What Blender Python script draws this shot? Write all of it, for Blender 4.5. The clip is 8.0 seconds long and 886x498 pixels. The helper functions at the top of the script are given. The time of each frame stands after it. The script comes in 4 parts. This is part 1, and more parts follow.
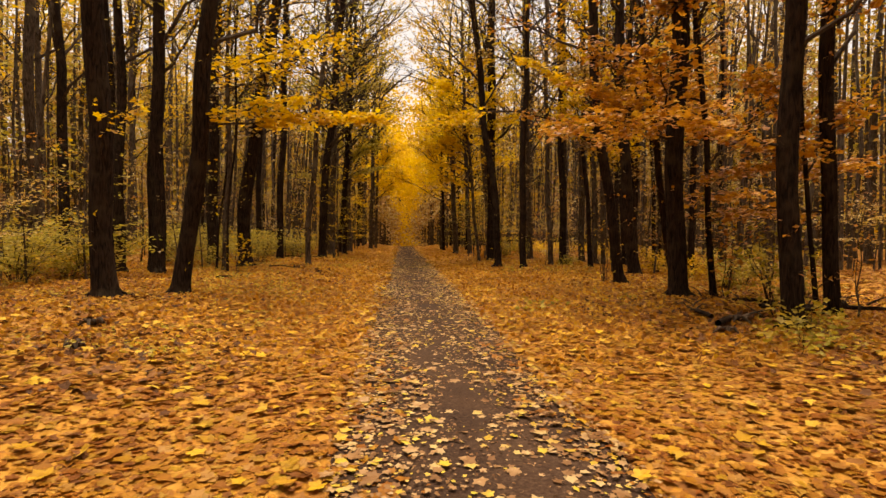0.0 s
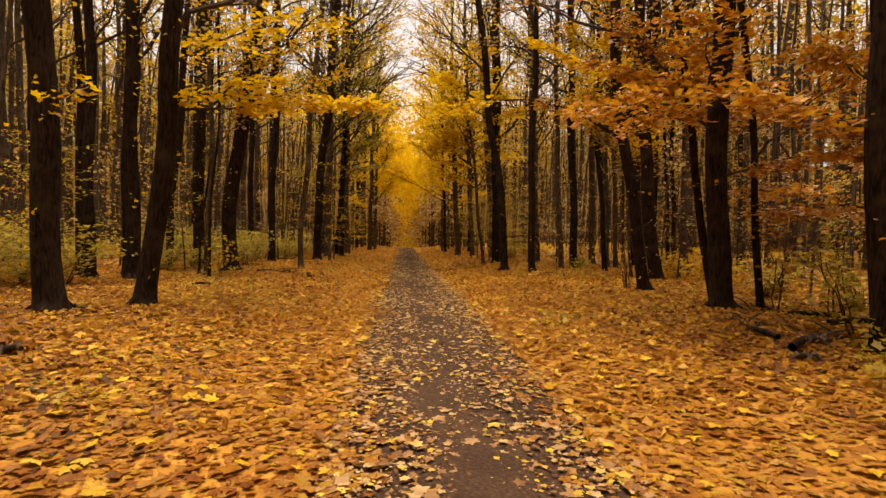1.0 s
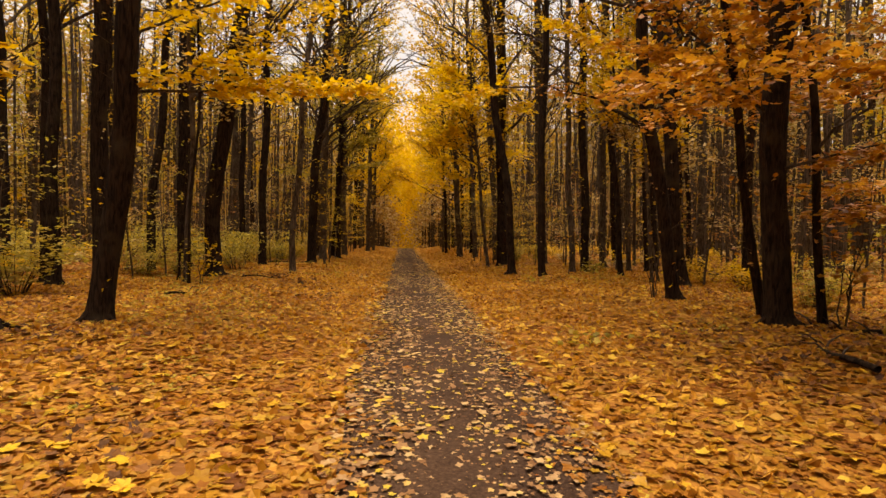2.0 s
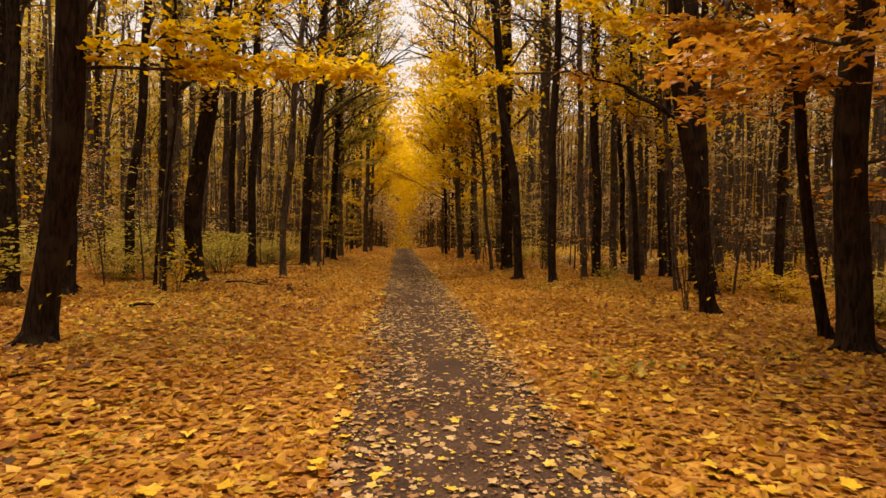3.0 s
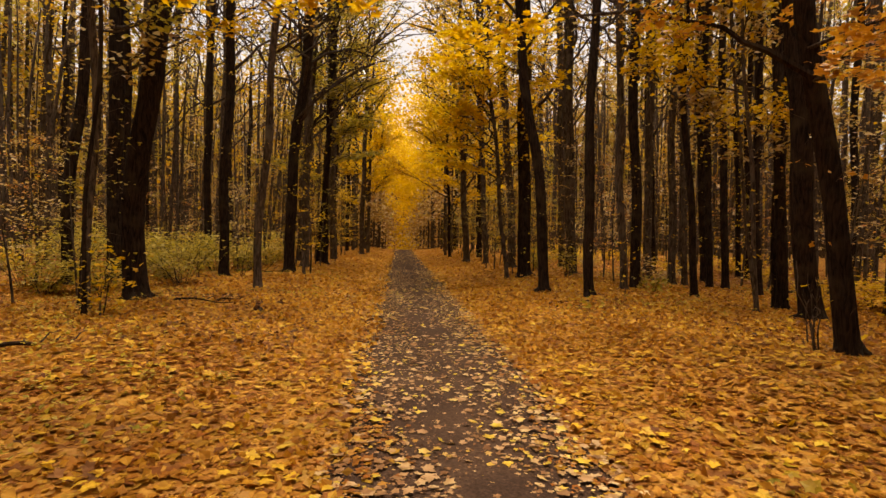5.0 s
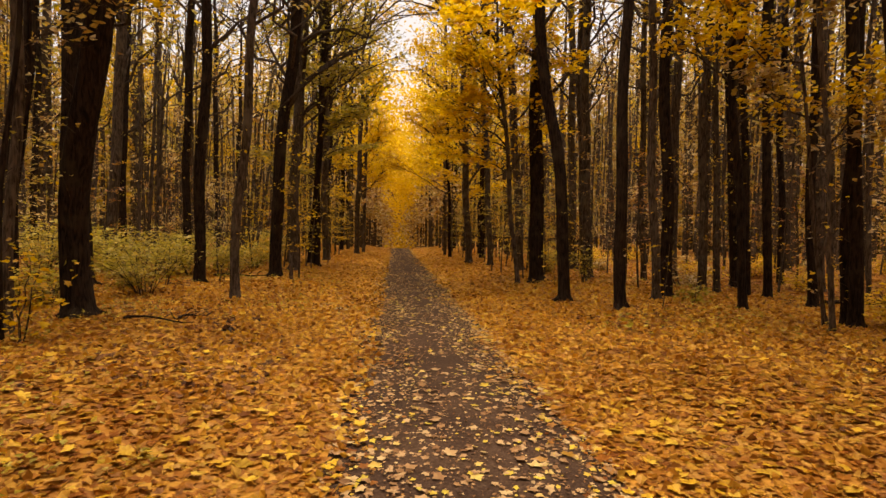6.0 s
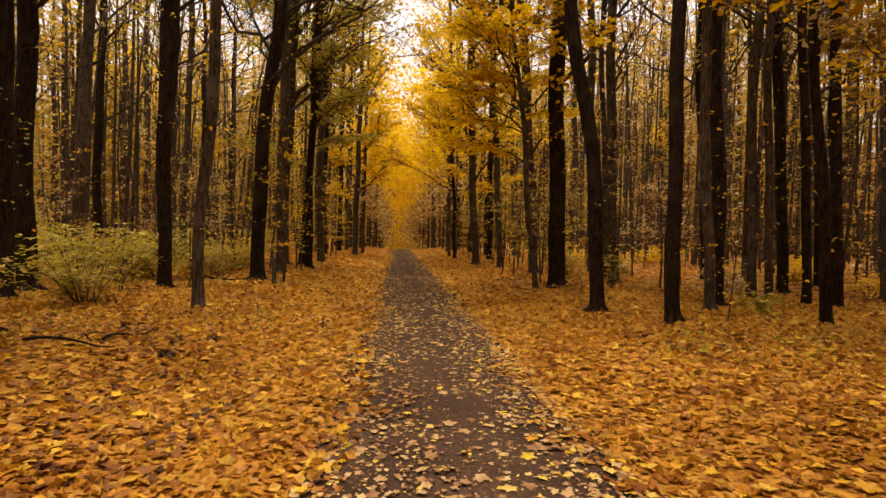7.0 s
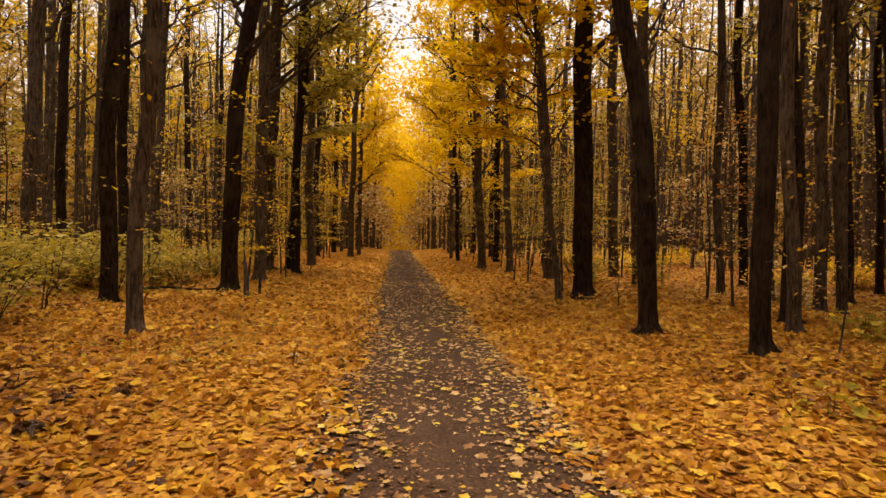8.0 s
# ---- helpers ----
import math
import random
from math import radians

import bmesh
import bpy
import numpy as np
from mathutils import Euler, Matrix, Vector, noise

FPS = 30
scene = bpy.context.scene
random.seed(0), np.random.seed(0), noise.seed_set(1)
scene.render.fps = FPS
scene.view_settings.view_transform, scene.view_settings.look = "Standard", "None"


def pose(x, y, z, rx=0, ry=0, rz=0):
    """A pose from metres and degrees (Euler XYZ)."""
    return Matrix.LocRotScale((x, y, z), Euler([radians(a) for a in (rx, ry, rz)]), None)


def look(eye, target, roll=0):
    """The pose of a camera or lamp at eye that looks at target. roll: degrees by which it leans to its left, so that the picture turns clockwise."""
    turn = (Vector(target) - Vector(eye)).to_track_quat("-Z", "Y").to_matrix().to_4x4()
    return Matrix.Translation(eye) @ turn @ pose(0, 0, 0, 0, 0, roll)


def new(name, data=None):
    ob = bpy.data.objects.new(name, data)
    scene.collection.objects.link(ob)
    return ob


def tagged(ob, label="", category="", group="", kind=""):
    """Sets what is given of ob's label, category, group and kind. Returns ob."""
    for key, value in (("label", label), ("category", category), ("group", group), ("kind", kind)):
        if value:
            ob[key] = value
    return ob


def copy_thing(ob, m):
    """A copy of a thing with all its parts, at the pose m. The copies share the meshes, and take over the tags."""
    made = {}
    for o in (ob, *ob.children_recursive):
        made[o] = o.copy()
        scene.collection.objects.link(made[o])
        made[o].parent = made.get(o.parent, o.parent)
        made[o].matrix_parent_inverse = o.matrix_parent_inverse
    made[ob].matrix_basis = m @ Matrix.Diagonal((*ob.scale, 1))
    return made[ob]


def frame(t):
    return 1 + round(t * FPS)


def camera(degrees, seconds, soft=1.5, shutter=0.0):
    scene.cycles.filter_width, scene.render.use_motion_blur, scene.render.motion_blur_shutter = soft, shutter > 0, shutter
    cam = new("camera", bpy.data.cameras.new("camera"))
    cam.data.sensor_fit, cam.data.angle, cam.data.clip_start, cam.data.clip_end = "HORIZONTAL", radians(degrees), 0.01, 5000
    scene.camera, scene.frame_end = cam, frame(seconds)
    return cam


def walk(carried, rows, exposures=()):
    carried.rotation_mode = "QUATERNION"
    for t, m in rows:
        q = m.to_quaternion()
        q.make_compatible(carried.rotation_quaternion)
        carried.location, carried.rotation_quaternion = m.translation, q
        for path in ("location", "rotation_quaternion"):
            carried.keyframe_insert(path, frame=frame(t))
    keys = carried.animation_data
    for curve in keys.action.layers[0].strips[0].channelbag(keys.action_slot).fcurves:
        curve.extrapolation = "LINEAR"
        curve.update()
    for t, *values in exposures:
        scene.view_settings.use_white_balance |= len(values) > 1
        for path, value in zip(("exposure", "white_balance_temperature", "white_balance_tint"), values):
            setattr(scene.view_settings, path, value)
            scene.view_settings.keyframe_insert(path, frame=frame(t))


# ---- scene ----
cam = camera(80.0, 8.0, soft=1.5)
PATH = [
    (0, (0.315, -1.081, 1.446), (0.383, 0.917, 1.39), 0.8),
    (0.5, (0.299, -0.366, 1.457), (0.367, 1.632, 1.403), 0.8),
    (1, (0.278, 0.355, 1.466), (0.345, 2.353, 1.413), 0.8),
    (1.5, (0.252, 1.065, 1.481), (0.319, 3.063, 1.429), 0.7),
    (3, (0.103, 3.031, 1.615), (0.181, 5.028, 1.558), 1.0),
    (3.5, (0.073, 3.735, 1.625), (0.152, 5.733, 1.569), 1.0),
    (4, (0.039, 4.466, 1.627), (0.118, 6.464, 1.574), 1.1),
    (4.5, (0.002, 5.237, 1.63), (0.081, 7.235, 1.577), 1.1),
    (6, (-0.26, 7.926, 1.765), (-0.16, 9.922, 1.697), 1.2),
    (6.5, (-0.264, 8.961, 1.714), (-0.169, 10.958, 1.65), 1.2),
    (7, (-0.289, 10.068, 1.646), (-0.196, 12.064, 1.584), 1.3),
    (7.5, (-0.33, 11.186, 1.627), (-0.233, 13.182, 1.567), 1.2),
    (8, (-0.357, 12.313, 1.662), (-0.26, 14.31, 1.6), 1.2),
]
walk(cam, [(t, look(eye, target, roll)) for t, eye, target, roll in PATH],
     exposures=[(0, 0.45, 8000, 15), (3, 0.36, 7850, 15), (6, 0.45, 7650, 15), (8, 0.57, 7550, 15)])

# ---- world, sun, exposure ----
world = bpy.data.worlds.new("overcast_sky")
scene.world = world
world.use_nodes = True
wn, wl = world.node_tree.nodes, world.node_tree.links
wn.clear()
sky = wn.new("ShaderNodeTexSky")
sky.sky_type = "NISHITA"
sky.sun_disc = False
sky.sun_elevation, sky.sun_rotation = radians(82), radians(356)
sky.air_density, sky.dust_density, sky.ozone_density = 0.8, 6.0, 1.0
pale = wn.new("ShaderNodeHueSaturation")
pale.inputs["Saturation"].default_value = 0.25
bg = wn.new("ShaderNodeBackground")
bg.inputs["Strength"].default_value = 0.19
wout = wn.new("ShaderNodeOutputWorld")
wl.new(sky.outputs[0], pale.inputs["Color"])
wl.new(pale.outputs[0], bg.inputs["Color"])
wl.new(bg.outputs[0], wout.inputs["Surface"])

sun = new("sun", bpy.data.lights.new("sun", "SUN"))
sun.data.energy, sun.data.angle, sun.data.color = 3.9, radians(60), (1.0, 0.94, 0.86)
sun.matrix_world = look((-0.5, 4.0, 30), (0, 0, 0))


# ---- materials ----
def nodes_of(name):
    m = bpy.data.materials.new(name)
    m.use_nodes = True
    n, l = m.node_tree.nodes, m.node_tree.links
    n.clear()
    return m, n, l


def ramp(n, stops, constant=False):
    r = n.new("ShaderNodeValToRGB")
    e = r.color_ramp.elements
    while len(e) < len(stops):
        e.new(0.5)
    for k, (p, c) in zip(e, stops):
        k.position, k.color = p, (*c, 1)
    if constant:
        r.color_ramp.interpolation = "CONSTANT"
    return r


def leaf_material(name, stops, single=False, through_light=0.4, rough=0.4, gloss=0.32, patches=0.55, worn=(0.62, 0.50, 0.42)):
    """A thin autumn leaf: each leaf has its own tint, with blotches and veins' fine grain, and lets some light through."""
    m, n, l = nodes_of(name)
    if single:
        pick = n.new("ShaderNodeObjectInfo").outputs["Random"]
    else:
        pick = n.new("ShaderNodeNewGeometry").outputs["Random Per Island"]
    r = ramp(n, stops)
    l.new(pick, r.inputs[0])
    tc = n.new("ShaderNodeTexCoord")
    blot = n.new("ShaderNodeTexNoise")
    blot.inputs["Scale"].default_value, blot.inputs["Detail"].default_value = 22.0, 3.0
    patch = n.new("ShaderNodeTexNoise")
    patch.inputs["Scale"].default_value, patch.inputs["Detail"].default_value = patches, 2.0
    for t in (blot, patch):
        l.new(tc.outputs["Object"], t.inputs["Vector"])
    mix = n.new("ShaderNodeMix")
    mix.data_type, mix.blend_type = "RGBA", "MULTIPLY"
    tone = ramp(n, [(0.3, (0.62, 0.52, 0.42)), (0.55, (1, 1, 1))])
    l.new(blot.outputs["Fac"], tone.inputs[0])
    mix.inputs["Factor"].default_value = 0.55
    l.new(r.outputs[0], mix.inputs["A"])
    l.new(tone.outputs[0], mix.inputs["B"])
    mix2 = n.new("ShaderNodeMix")
    mix2.data_type, mix2.blend_type = "RGBA", "MULTIPLY"
    tone2 = ramp(n, [(0.36, worn), (0.58, (1, 1, 1))])
    l.new(patch.outputs["Fac"], tone2.inputs[0])
    mix2.inputs["Factor"].default_value = 0.75
    l.new(mix.outputs["Result"], mix2.inputs["A"])
    l.new(tone2.outputs[0], mix2.inputs["B"])
    p = n.new("ShaderNodeBsdfPrincipled")
    p.inputs["Roughness"].default_value = rough
    p.inputs["Specular IOR Level"].default_value = gloss
    l.new(mix2.outputs["Result"], p.inputs["Base Color"])
    tr = n.new("ShaderNodeBsdfTranslucent")
    l.new(mix2.outputs["Result"], tr.inputs["Color"])
    ms = n.new("ShaderNodeMixShader")
    ms.inputs[0].default_value = through_light
    out = n.new("ShaderNodeOutputMaterial")
    l.new(p.outputs[0], ms.inputs[1])
    l.new(tr.outputs[0], ms.inputs[2])
    l.new(ms.outputs[0], out.inputs["Surface"])
    return m


YELLOW = [(0.0, (0.620, 0.357, 0.009)), (0.4, (0.790, 0.526, 0.015)), (0.75, (0.827, 0.592, 0.019)), (1.0, (0.752, 0.470, 0.011))]
GOLD = [(0.0, (0.470, 0.252, 0.008)), (0.3, (0.638, 0.395, 0.010)), (0.6, (0.706, 0.479, 0.013)), (0.85, (0.638, 0.353, 0.008)), (1.0, (0.672, 0.504, 0.034))]
ORANGE = [(0.0, (0.27, 0.11, 0.02)), (0.3, (0.48, 0.20, 0.018)), (0.65, (0.60, 0.28, 0.020)), (1.0, (0.66, 0.37, 0.028))]
# palest ochre tints also put the leaves' sky glints into the colour
OCHRE = [(0.0, (0.22, 0.11, 0.030)), (0.3, (0.40, 0.23, 0.035)), (0.55, (0.54, 0.36, 0.07)), (0.72, (0.62, 0.47, 0.20)), (0.82, (0.70, 0.58, 0.32)), (0.9, (0.40, 0.31, 0.06)), (1.0, (0.50, 0.27, 0.03))]
LIME = [(0.0, (0.236, 0.199, 0.022)), (0.4, (0.397, 0.317, 0.028)), (0.75, (0.548, 0.398, 0.040)), (0.9, (0.548, 0.453, 0.123)), (1.0, (0.341, 0.290, 0.031))]
LITTER = [(0.0, (0.165, 0.060, 0.015)), (0.12, (0.241, 0.090, 0.018)), (0.3, (0.316, 0.126, 0.019)), (0.48, (0.376, 0.169, 0.023)),
          (0.62, (0.391, 0.203, 0.056)), (0.74, (0.368, 0.214, 0.023)), (0.86, (0.421, 0.218, 0.021)), (1.0, (0.286, 0.102, 0.017))]
PATHLEAF = [(0.0, (0.17, 0.085, 0.036)), (0.3, (0.30, 0.165, 0.07)), (0.58, (0.42, 0.27, 0.13)), (0.78, (0.50, 0.35, 0.16)), (0.9, (0.58, 0.40, 0.05)), (1.0, (0.46, 0.36, 0.05))]
m_gold = leaf_material("golden_maple_leaf", GOLD, through_light=0.5, gloss=0.18, worn=(0.80, 0.72, 0.64))
m_yellow = leaf_material("yellow_maple_leaf", YELLOW, through_light=0.6, gloss=0.15, worn=(0.92, 0.86, 0.80))
m_orange = leaf_material("orange_maple_leaf", ORANGE)
m_ochre = leaf_material("ochre_leaf", OCHRE, through_light=0.5)
m_lime = leaf_material("yellow_green_leaf", LIME, through_light=0.5, gloss=0.15)
m_litter = leaf_material("fallen_leaf", LITTER, through_light=0.3, rough=0.45, gloss=0.09, patches=1.3, worn=(0.72, 0.52, 0.40))
FRESH = [(0.0, (0.50, 0.28, 0.025)), (0.5, (0.58, 0.35, 0.025)), (1.0, (0.56, 0.37, 0.05))]
# golden leaves, also lightened in colour to make up for the far floor's shade
LITTER_GOLD = [(0.0, (0.376, 0.164, 0.021)), (0.35, (0.526, 0.259, 0.026)), (0.75, (0.602, 0.329, 0.042)), (1.0, (0.470, 0.207, 0.023))]
m_litter_gold = leaf_material("golden_fallen_leaf", LITTER_GOLD, through_light=0.2, gloss=0.09, patches=0.8, worn=(0.85, 0.74, 0.6))
m_fresh = leaf_material("fresh_fallen_leaf", FRESH, through_light=0.15, rough=0.45, gloss=0.1)
m_single = leaf_material("fallen_leaf_single", PATHLEAF, single=True, through_light=0.12, rough=0.45, gloss=0.06)
CURLED = [(0.0, (0.22, 0.09, 0.02)), (0.2, (0.42, 0.18, 0.025)), (0.45, (0.58, 0.28, 0.03)), (0.85, (0.66, 0.38, 0.07)), (1.0, (0.62, 0.36, 0.025))]
m_curled = leaf_material("curled_fallen_leaf", CURLED, through_light=0.45, gloss=0.1)
SCRAP = [(0.0, (0.08, 0.04, 0.02)), (0.5, (0.20, 0.10, 0.04)), (0.85, (0.34, 0.20, 0.085)), (1.0, (0.42, 0.29, 0.14))]
m_scrap = leaf_material("trodden_leaf_scrap", SCRAP, through_light=0.1, rough=0.7, gloss=0.1)
BROWN = [(0.0, (0.06, 0.03, 0.015)), (0.5, (0.16, 0.07, 0.025)), (1.0, (0.28, 0.12, 0.035))]
m_brown = leaf_material("rotten_leaf", BROWN, through_light=0.1, rough=0.7, gloss=0.1)
m_pathleaf = leaf_material("fallen_leaf_pale", PATHLEAF, through_light=0.12, rough=0.5, gloss=0.06)


def bark_material(name, dark, light, moss):
    """Furrowed bark: long upright ridges, dark cracks, a little green-grey lichen."""
    m, n, l = nodes_of(name)
    tc = n.new("ShaderNodeTexCoord")
    mp = n.new("ShaderNodeMapping")
    mp.inputs["Scale"].default_value = (26, 26, 4.5)
    l.new(tc.outputs["Object"], mp.inputs["Vector"])
    ridges = n.new("ShaderNodeTexNoise")
    ridges.inputs["Scale"].default_value, ridges.inputs["Detail"].default_value, ridges.inputs["Distortion"].default_value = 1.0, 5.0, 0.8
    l.new(mp.outputs[0], ridges.inputs["Vector"])
    r = ramp(n, [(0.36, dark), (0.62, light)])
    l.new(ridges.outputs["Fac"], r.inputs[0])
    lich = n.new("ShaderNodeTexNoise")
    lich.inputs["Scale"].default_value, lich.inputs["Detail"].default_value = 2.2, 6.0
    l.new(tc.outputs["Object"], lich.inputs["Vector"])
    lr = ramp(n, [(0.52, (0, 0, 0)), (0.72, (1, 1, 1))])
    l.new(lich.outputs["Fac"], lr.inputs[0])
    mix = n.new("ShaderNodeMix")
    mix.data_type = "RGBA"
    l.new(lr.outputs[0], mix.inputs["Factor"])
    l.new(r.outputs[0], mix.inputs["A"])
    mix.inputs["B"].default_value = (*moss, 1)
    bump = n.new("ShaderNodeBump")
    bump.inputs["Strength"].default_value, bump.inputs["Distance"].default_value = 0.9, 0.03
    l.new(ridges.outputs["Fac"], bump.inputs["Height"])
    p = n.new("ShaderNodeBsdfPrincipled")
    p.inputs["Roughness"].default_value = 0.95
    p.inputs["Specular IOR Level"].default_value = 0.04
    l.new(mix.outputs["Result"], p.inputs["Base Color"])
    l.new(bump.outputs[0], p.inputs["Normal"])
    out = n.new("ShaderNodeOutputMaterial")
    l.new(p.outputs[0], out.inputs["Surface"])
    return m


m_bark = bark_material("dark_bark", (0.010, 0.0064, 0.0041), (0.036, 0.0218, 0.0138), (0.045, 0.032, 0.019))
# brown bark; on deeper trunks its paler tone also stands in for haze
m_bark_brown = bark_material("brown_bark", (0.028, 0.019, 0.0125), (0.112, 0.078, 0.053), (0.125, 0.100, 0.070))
m_twig = bark_material("twig_bark", (0.026, 0.017, 0.0115), (0.078, 0.053, 0.037), (0.080, 0.064, 0.048))


def ground_material():
    """Leaf mould: overlapping rotted leaves over dark humus, for where the single leaves leave gaps and for the far floor."""
    m, n, l = nodes_of("leaf_mould")
    tc = n.new("ShaderNodeTexCoord")
    warp = n.new("ShaderNodeTexNoise")
    warp.inputs["Scale"].default_value = 6.0
    l.new(tc.outputs["Object"], warp.inputs["Vector"])
    add = n.new("ShaderNodeMix")
    add.data_type = "RGBA"
    add.inputs["Factor"].default_value = 0.06
    l.new(tc.outputs["Object"], add.inputs["A"])
    l.new(warp.outputs["Color"], add.inputs["B"])
    v = n.new("ShaderNodeTexVoronoi")
    v.inputs["Scale"].default_value = 10.0
    l.new(add.outputs["Result"], v.inputs["Vector"])
    sep = n.new("ShaderNodeSeparateColor")
    l.new(v.outputs["Color"], sep.inputs[0])
    r = ramp(n, [(0.0, (0.18, 0.072, 0.018)), (0.3, (0.31, 0.130, 0.021)), (0.6, (0.39, 0.180, 0.025)), (1.0, (0.43, 0.225, 0.042))])
    l.new(sep.outputs[0], r.inputs[0])
    big = n.new("ShaderNodeTexNoise")
    big.inputs["Scale"].default_value, big.inputs["Detail"].default_value = 0.35, 5.0
    l.new(tc.outputs["Object"], big.inputs["Vector"])
    br = ramp(n, [(0.35, (0.72, 0.64, 0.52)), (0.65, (1, 1, 1))])
    l.new(big.outputs["Fac"], br.inputs[0])
    mul = n.new("ShaderNodeMix")
    mul.data_type, mul.blend_type = "RGBA", "MULTIPLY"
    mul.inputs["Factor"].default_value = 0.8
    l.new(r.outputs[0], mul.inputs["A"])
    l.new(br.outputs[0], mul.inputs["B"])
    bump = n.new("ShaderNodeBump")
    bump.inputs["Strength"].default_value, bump.inputs["Distance"].default_value = 1.0, 0.05
    l.new(v.outputs["Distance"], bump.inputs["Height"])
    p = n.new("ShaderNodeBsdfPrincipled")
    p.inputs["Roughness"].default_value = 0.9
    p.inputs["Specular IOR Level"].default_value = 0.15
    l.new(mul.outputs["Result"], p.inputs["Base Color"])
    l.new(bump.outputs[0], p.inputs["Normal"])
    out = n.new("ShaderNodeOutputMaterial")
    l.new(p.outputs[0], out.inputs["Surface"])
    return m


def path_material():
    """Damp trodden earth with fine grit and darker wet patches."""
    m, n, l = nodes_of("trodden_earth")
    tc = n.new("ShaderNodeTexCoord")
    fine = n.new("ShaderNodeTexNoise")
    fine.inputs["Scale"].default_value, fine.inputs["Detail"].default_value, fine.inputs["Roughness"].default_value = 38.0, 6.0, 0.7
    wet = n.new("ShaderNodeTexNoise")
    wet.inputs["Scale"].default_value, wet.inputs["Detail"].default_value = 1.3, 5.0
    for t in (fine, wet):
        l.new(tc.outputs["Object"], t.inputs["Vector"])
    r = ramp(n, [(0.3, (0.027, 0.0145, 0.009)), (0.55, (0.067, 0.037, 0.0215)), (0.75, (0.136, 0.081, 0.047))])
    l.new(fine.outputs["Fac"], r.inputs[0])
    wr = ramp(n, [(0.38, (0.66, 0.64, 0.66)), (0.62, (1, 1, 1))])
    l.new(wet.outputs["Fac"], wr.inputs[0])
    mul = n.new("ShaderNodeMix")
    mul.data_type, mul.blend_type = "RGBA", "MULTIPLY"
    mul.inputs["Factor"].default_value = 1.0
    l.new(r.outputs[0], mul.inputs["A"])
    l.new(wr.outputs[0], mul.inputs["B"])
    bump = n.new("ShaderNodeBump")
    bump.inputs["Strength"].default_value, bump.inputs["Distance"].default_value = 0.7, 0.015
    l.new(fine.outputs["Fac"], bump.inputs["Height"])
    p = n.new("ShaderNodeBsdfPrincipled")
    rr = ramp(n, [(0.4, (0.8, 0.8, 0.8)), (0.6, (1, 1, 1))])
    l.new(wet.outputs["Fac"], rr.inputs[0])
    l.new(rr.outputs[0], p.inputs["Roughness"])
    p.inputs["Specular IOR Level"].default_value = 0.05
    l.new(mul.outputs["Result"], p.inputs["Base Color"])
    l.new(bump.outputs[0], p.inputs["Normal"])
    out = n.new("ShaderNodeOutputMaterial")
    l.new(p.outputs[0], out.inputs["Surface"])
    return m


def backdrop_material():
    """Woods in the far distance: upright dark stems in golden and olive foliage."""
    m, n, l = nodes_of("far_woods")
    tc = n.new("ShaderNodeTexCoord")
    mp = n.new("ShaderNodeMapping")
    mp.inputs["Scale"].default_value = (1.4, 1.4, 0.03)
    l.new(tc.outputs["Object"], mp.inputs["Vector"])
    stems = n.new("ShaderNodeTexNoise")
    stems.inputs["Scale"].default_value, stems.inputs["Detail"].default_value = 1.0, 3.0
    l.new(mp.outputs[0], stems.inputs["Vector"])
    leaf = n.new("ShaderNodeTexNoise")
    leaf.inputs["Scale"].default_value, leaf.inputs["Detail"].default_value, leaf.inputs["Roughness"].default_value = 0.5, 9.0, 0.75
    l.new(tc.outputs["Object"], leaf.inputs["Vector"])
    r = ramp(n, [(0.3, (0.02, 0.016, 0.008)), (0.45, (0.09, 0.066, 0.022)), (0.6, (0.22, 0.145, 0.035)), (0.75, (0.30, 0.23, 0.10))])
    l.new(leaf.outputs["Fac"], r.inputs[0])
    sr = ramp(n, [(0.46, (0.12, 0.09, 0.07)), (0.56, (1, 1, 1))])
    l.new(stems.outputs["Fac"], sr.inputs[0])
    mul = n.new("ShaderNodeMix")
    mul.data_type, mul.blend_type = "RGBA", "MULTIPLY"
    mul.inputs["Factor"].default_value = 0.85
    l.new(r.outputs[0], mul.inputs["A"])
    l.new(sr.outputs[0], mul.inputs["B"])
    p = n.new("ShaderNodeBsdfPrincipled")
    p.inputs["Roughness"].default_value = 1.0
    p.inputs["Specular IOR Level"].default_value = 0.0
    l.new(mul.outputs["Result"], p.inputs["Base Color"])
    out = n.new("ShaderNodeOutputMaterial")
    l.new(p.outputs[0], out.inputs["Surface"])
    return m


m_ground, m_path, m_far = ground_material(), path_material(), backdrop_material()

# ---- geometry tools ----
rng = np.random.default_rng(7)


class Soup:
    """Collects vertices and faces of one mesh."""

    def __init__(self):
        self.v, self.f, self.n = [], {3: [], 4: []}, 0

    def add(self, verts, faces):
        verts, faces = np.asarray(verts, float), np.asarray(faces, int)
        self.v.append(verts)
        self.f[faces.shape[1]].append(faces + self.n)
        self.n += len(verts)

    def mesh(self, name, material, smooth=False):
        me = bpy.data.meshes.new(name)
        v = np.concatenate(self.v)
        groups = [np.concatenate(g) for g in self.f.values() if g]
        sizes = np.concatenate([np.full(len(g), g.shape[1]) for g in groups])
        loops = np.concatenate([g.ravel() for g in groups])
        me.vertices.add(len(v))
        me.vertices.foreach_set("co", v.astype(np.float32).ravel())
        me.loops.add(len(loops))
        me.loops.foreach_set("vertex_index", loops.astype(np.int32))
        me.polygons.add(len(sizes))
        me.polygons.foreach_set("loop_start", np.concatenate([[0], np.cumsum(sizes)[:-1]]).astype(np.int32))
        me.polygons.foreach_set("use_smooth", np.full(len(sizes), smooth))
        me.materials.append(material)
        me.update(calc_edges=True)
        me.validate()
        return me


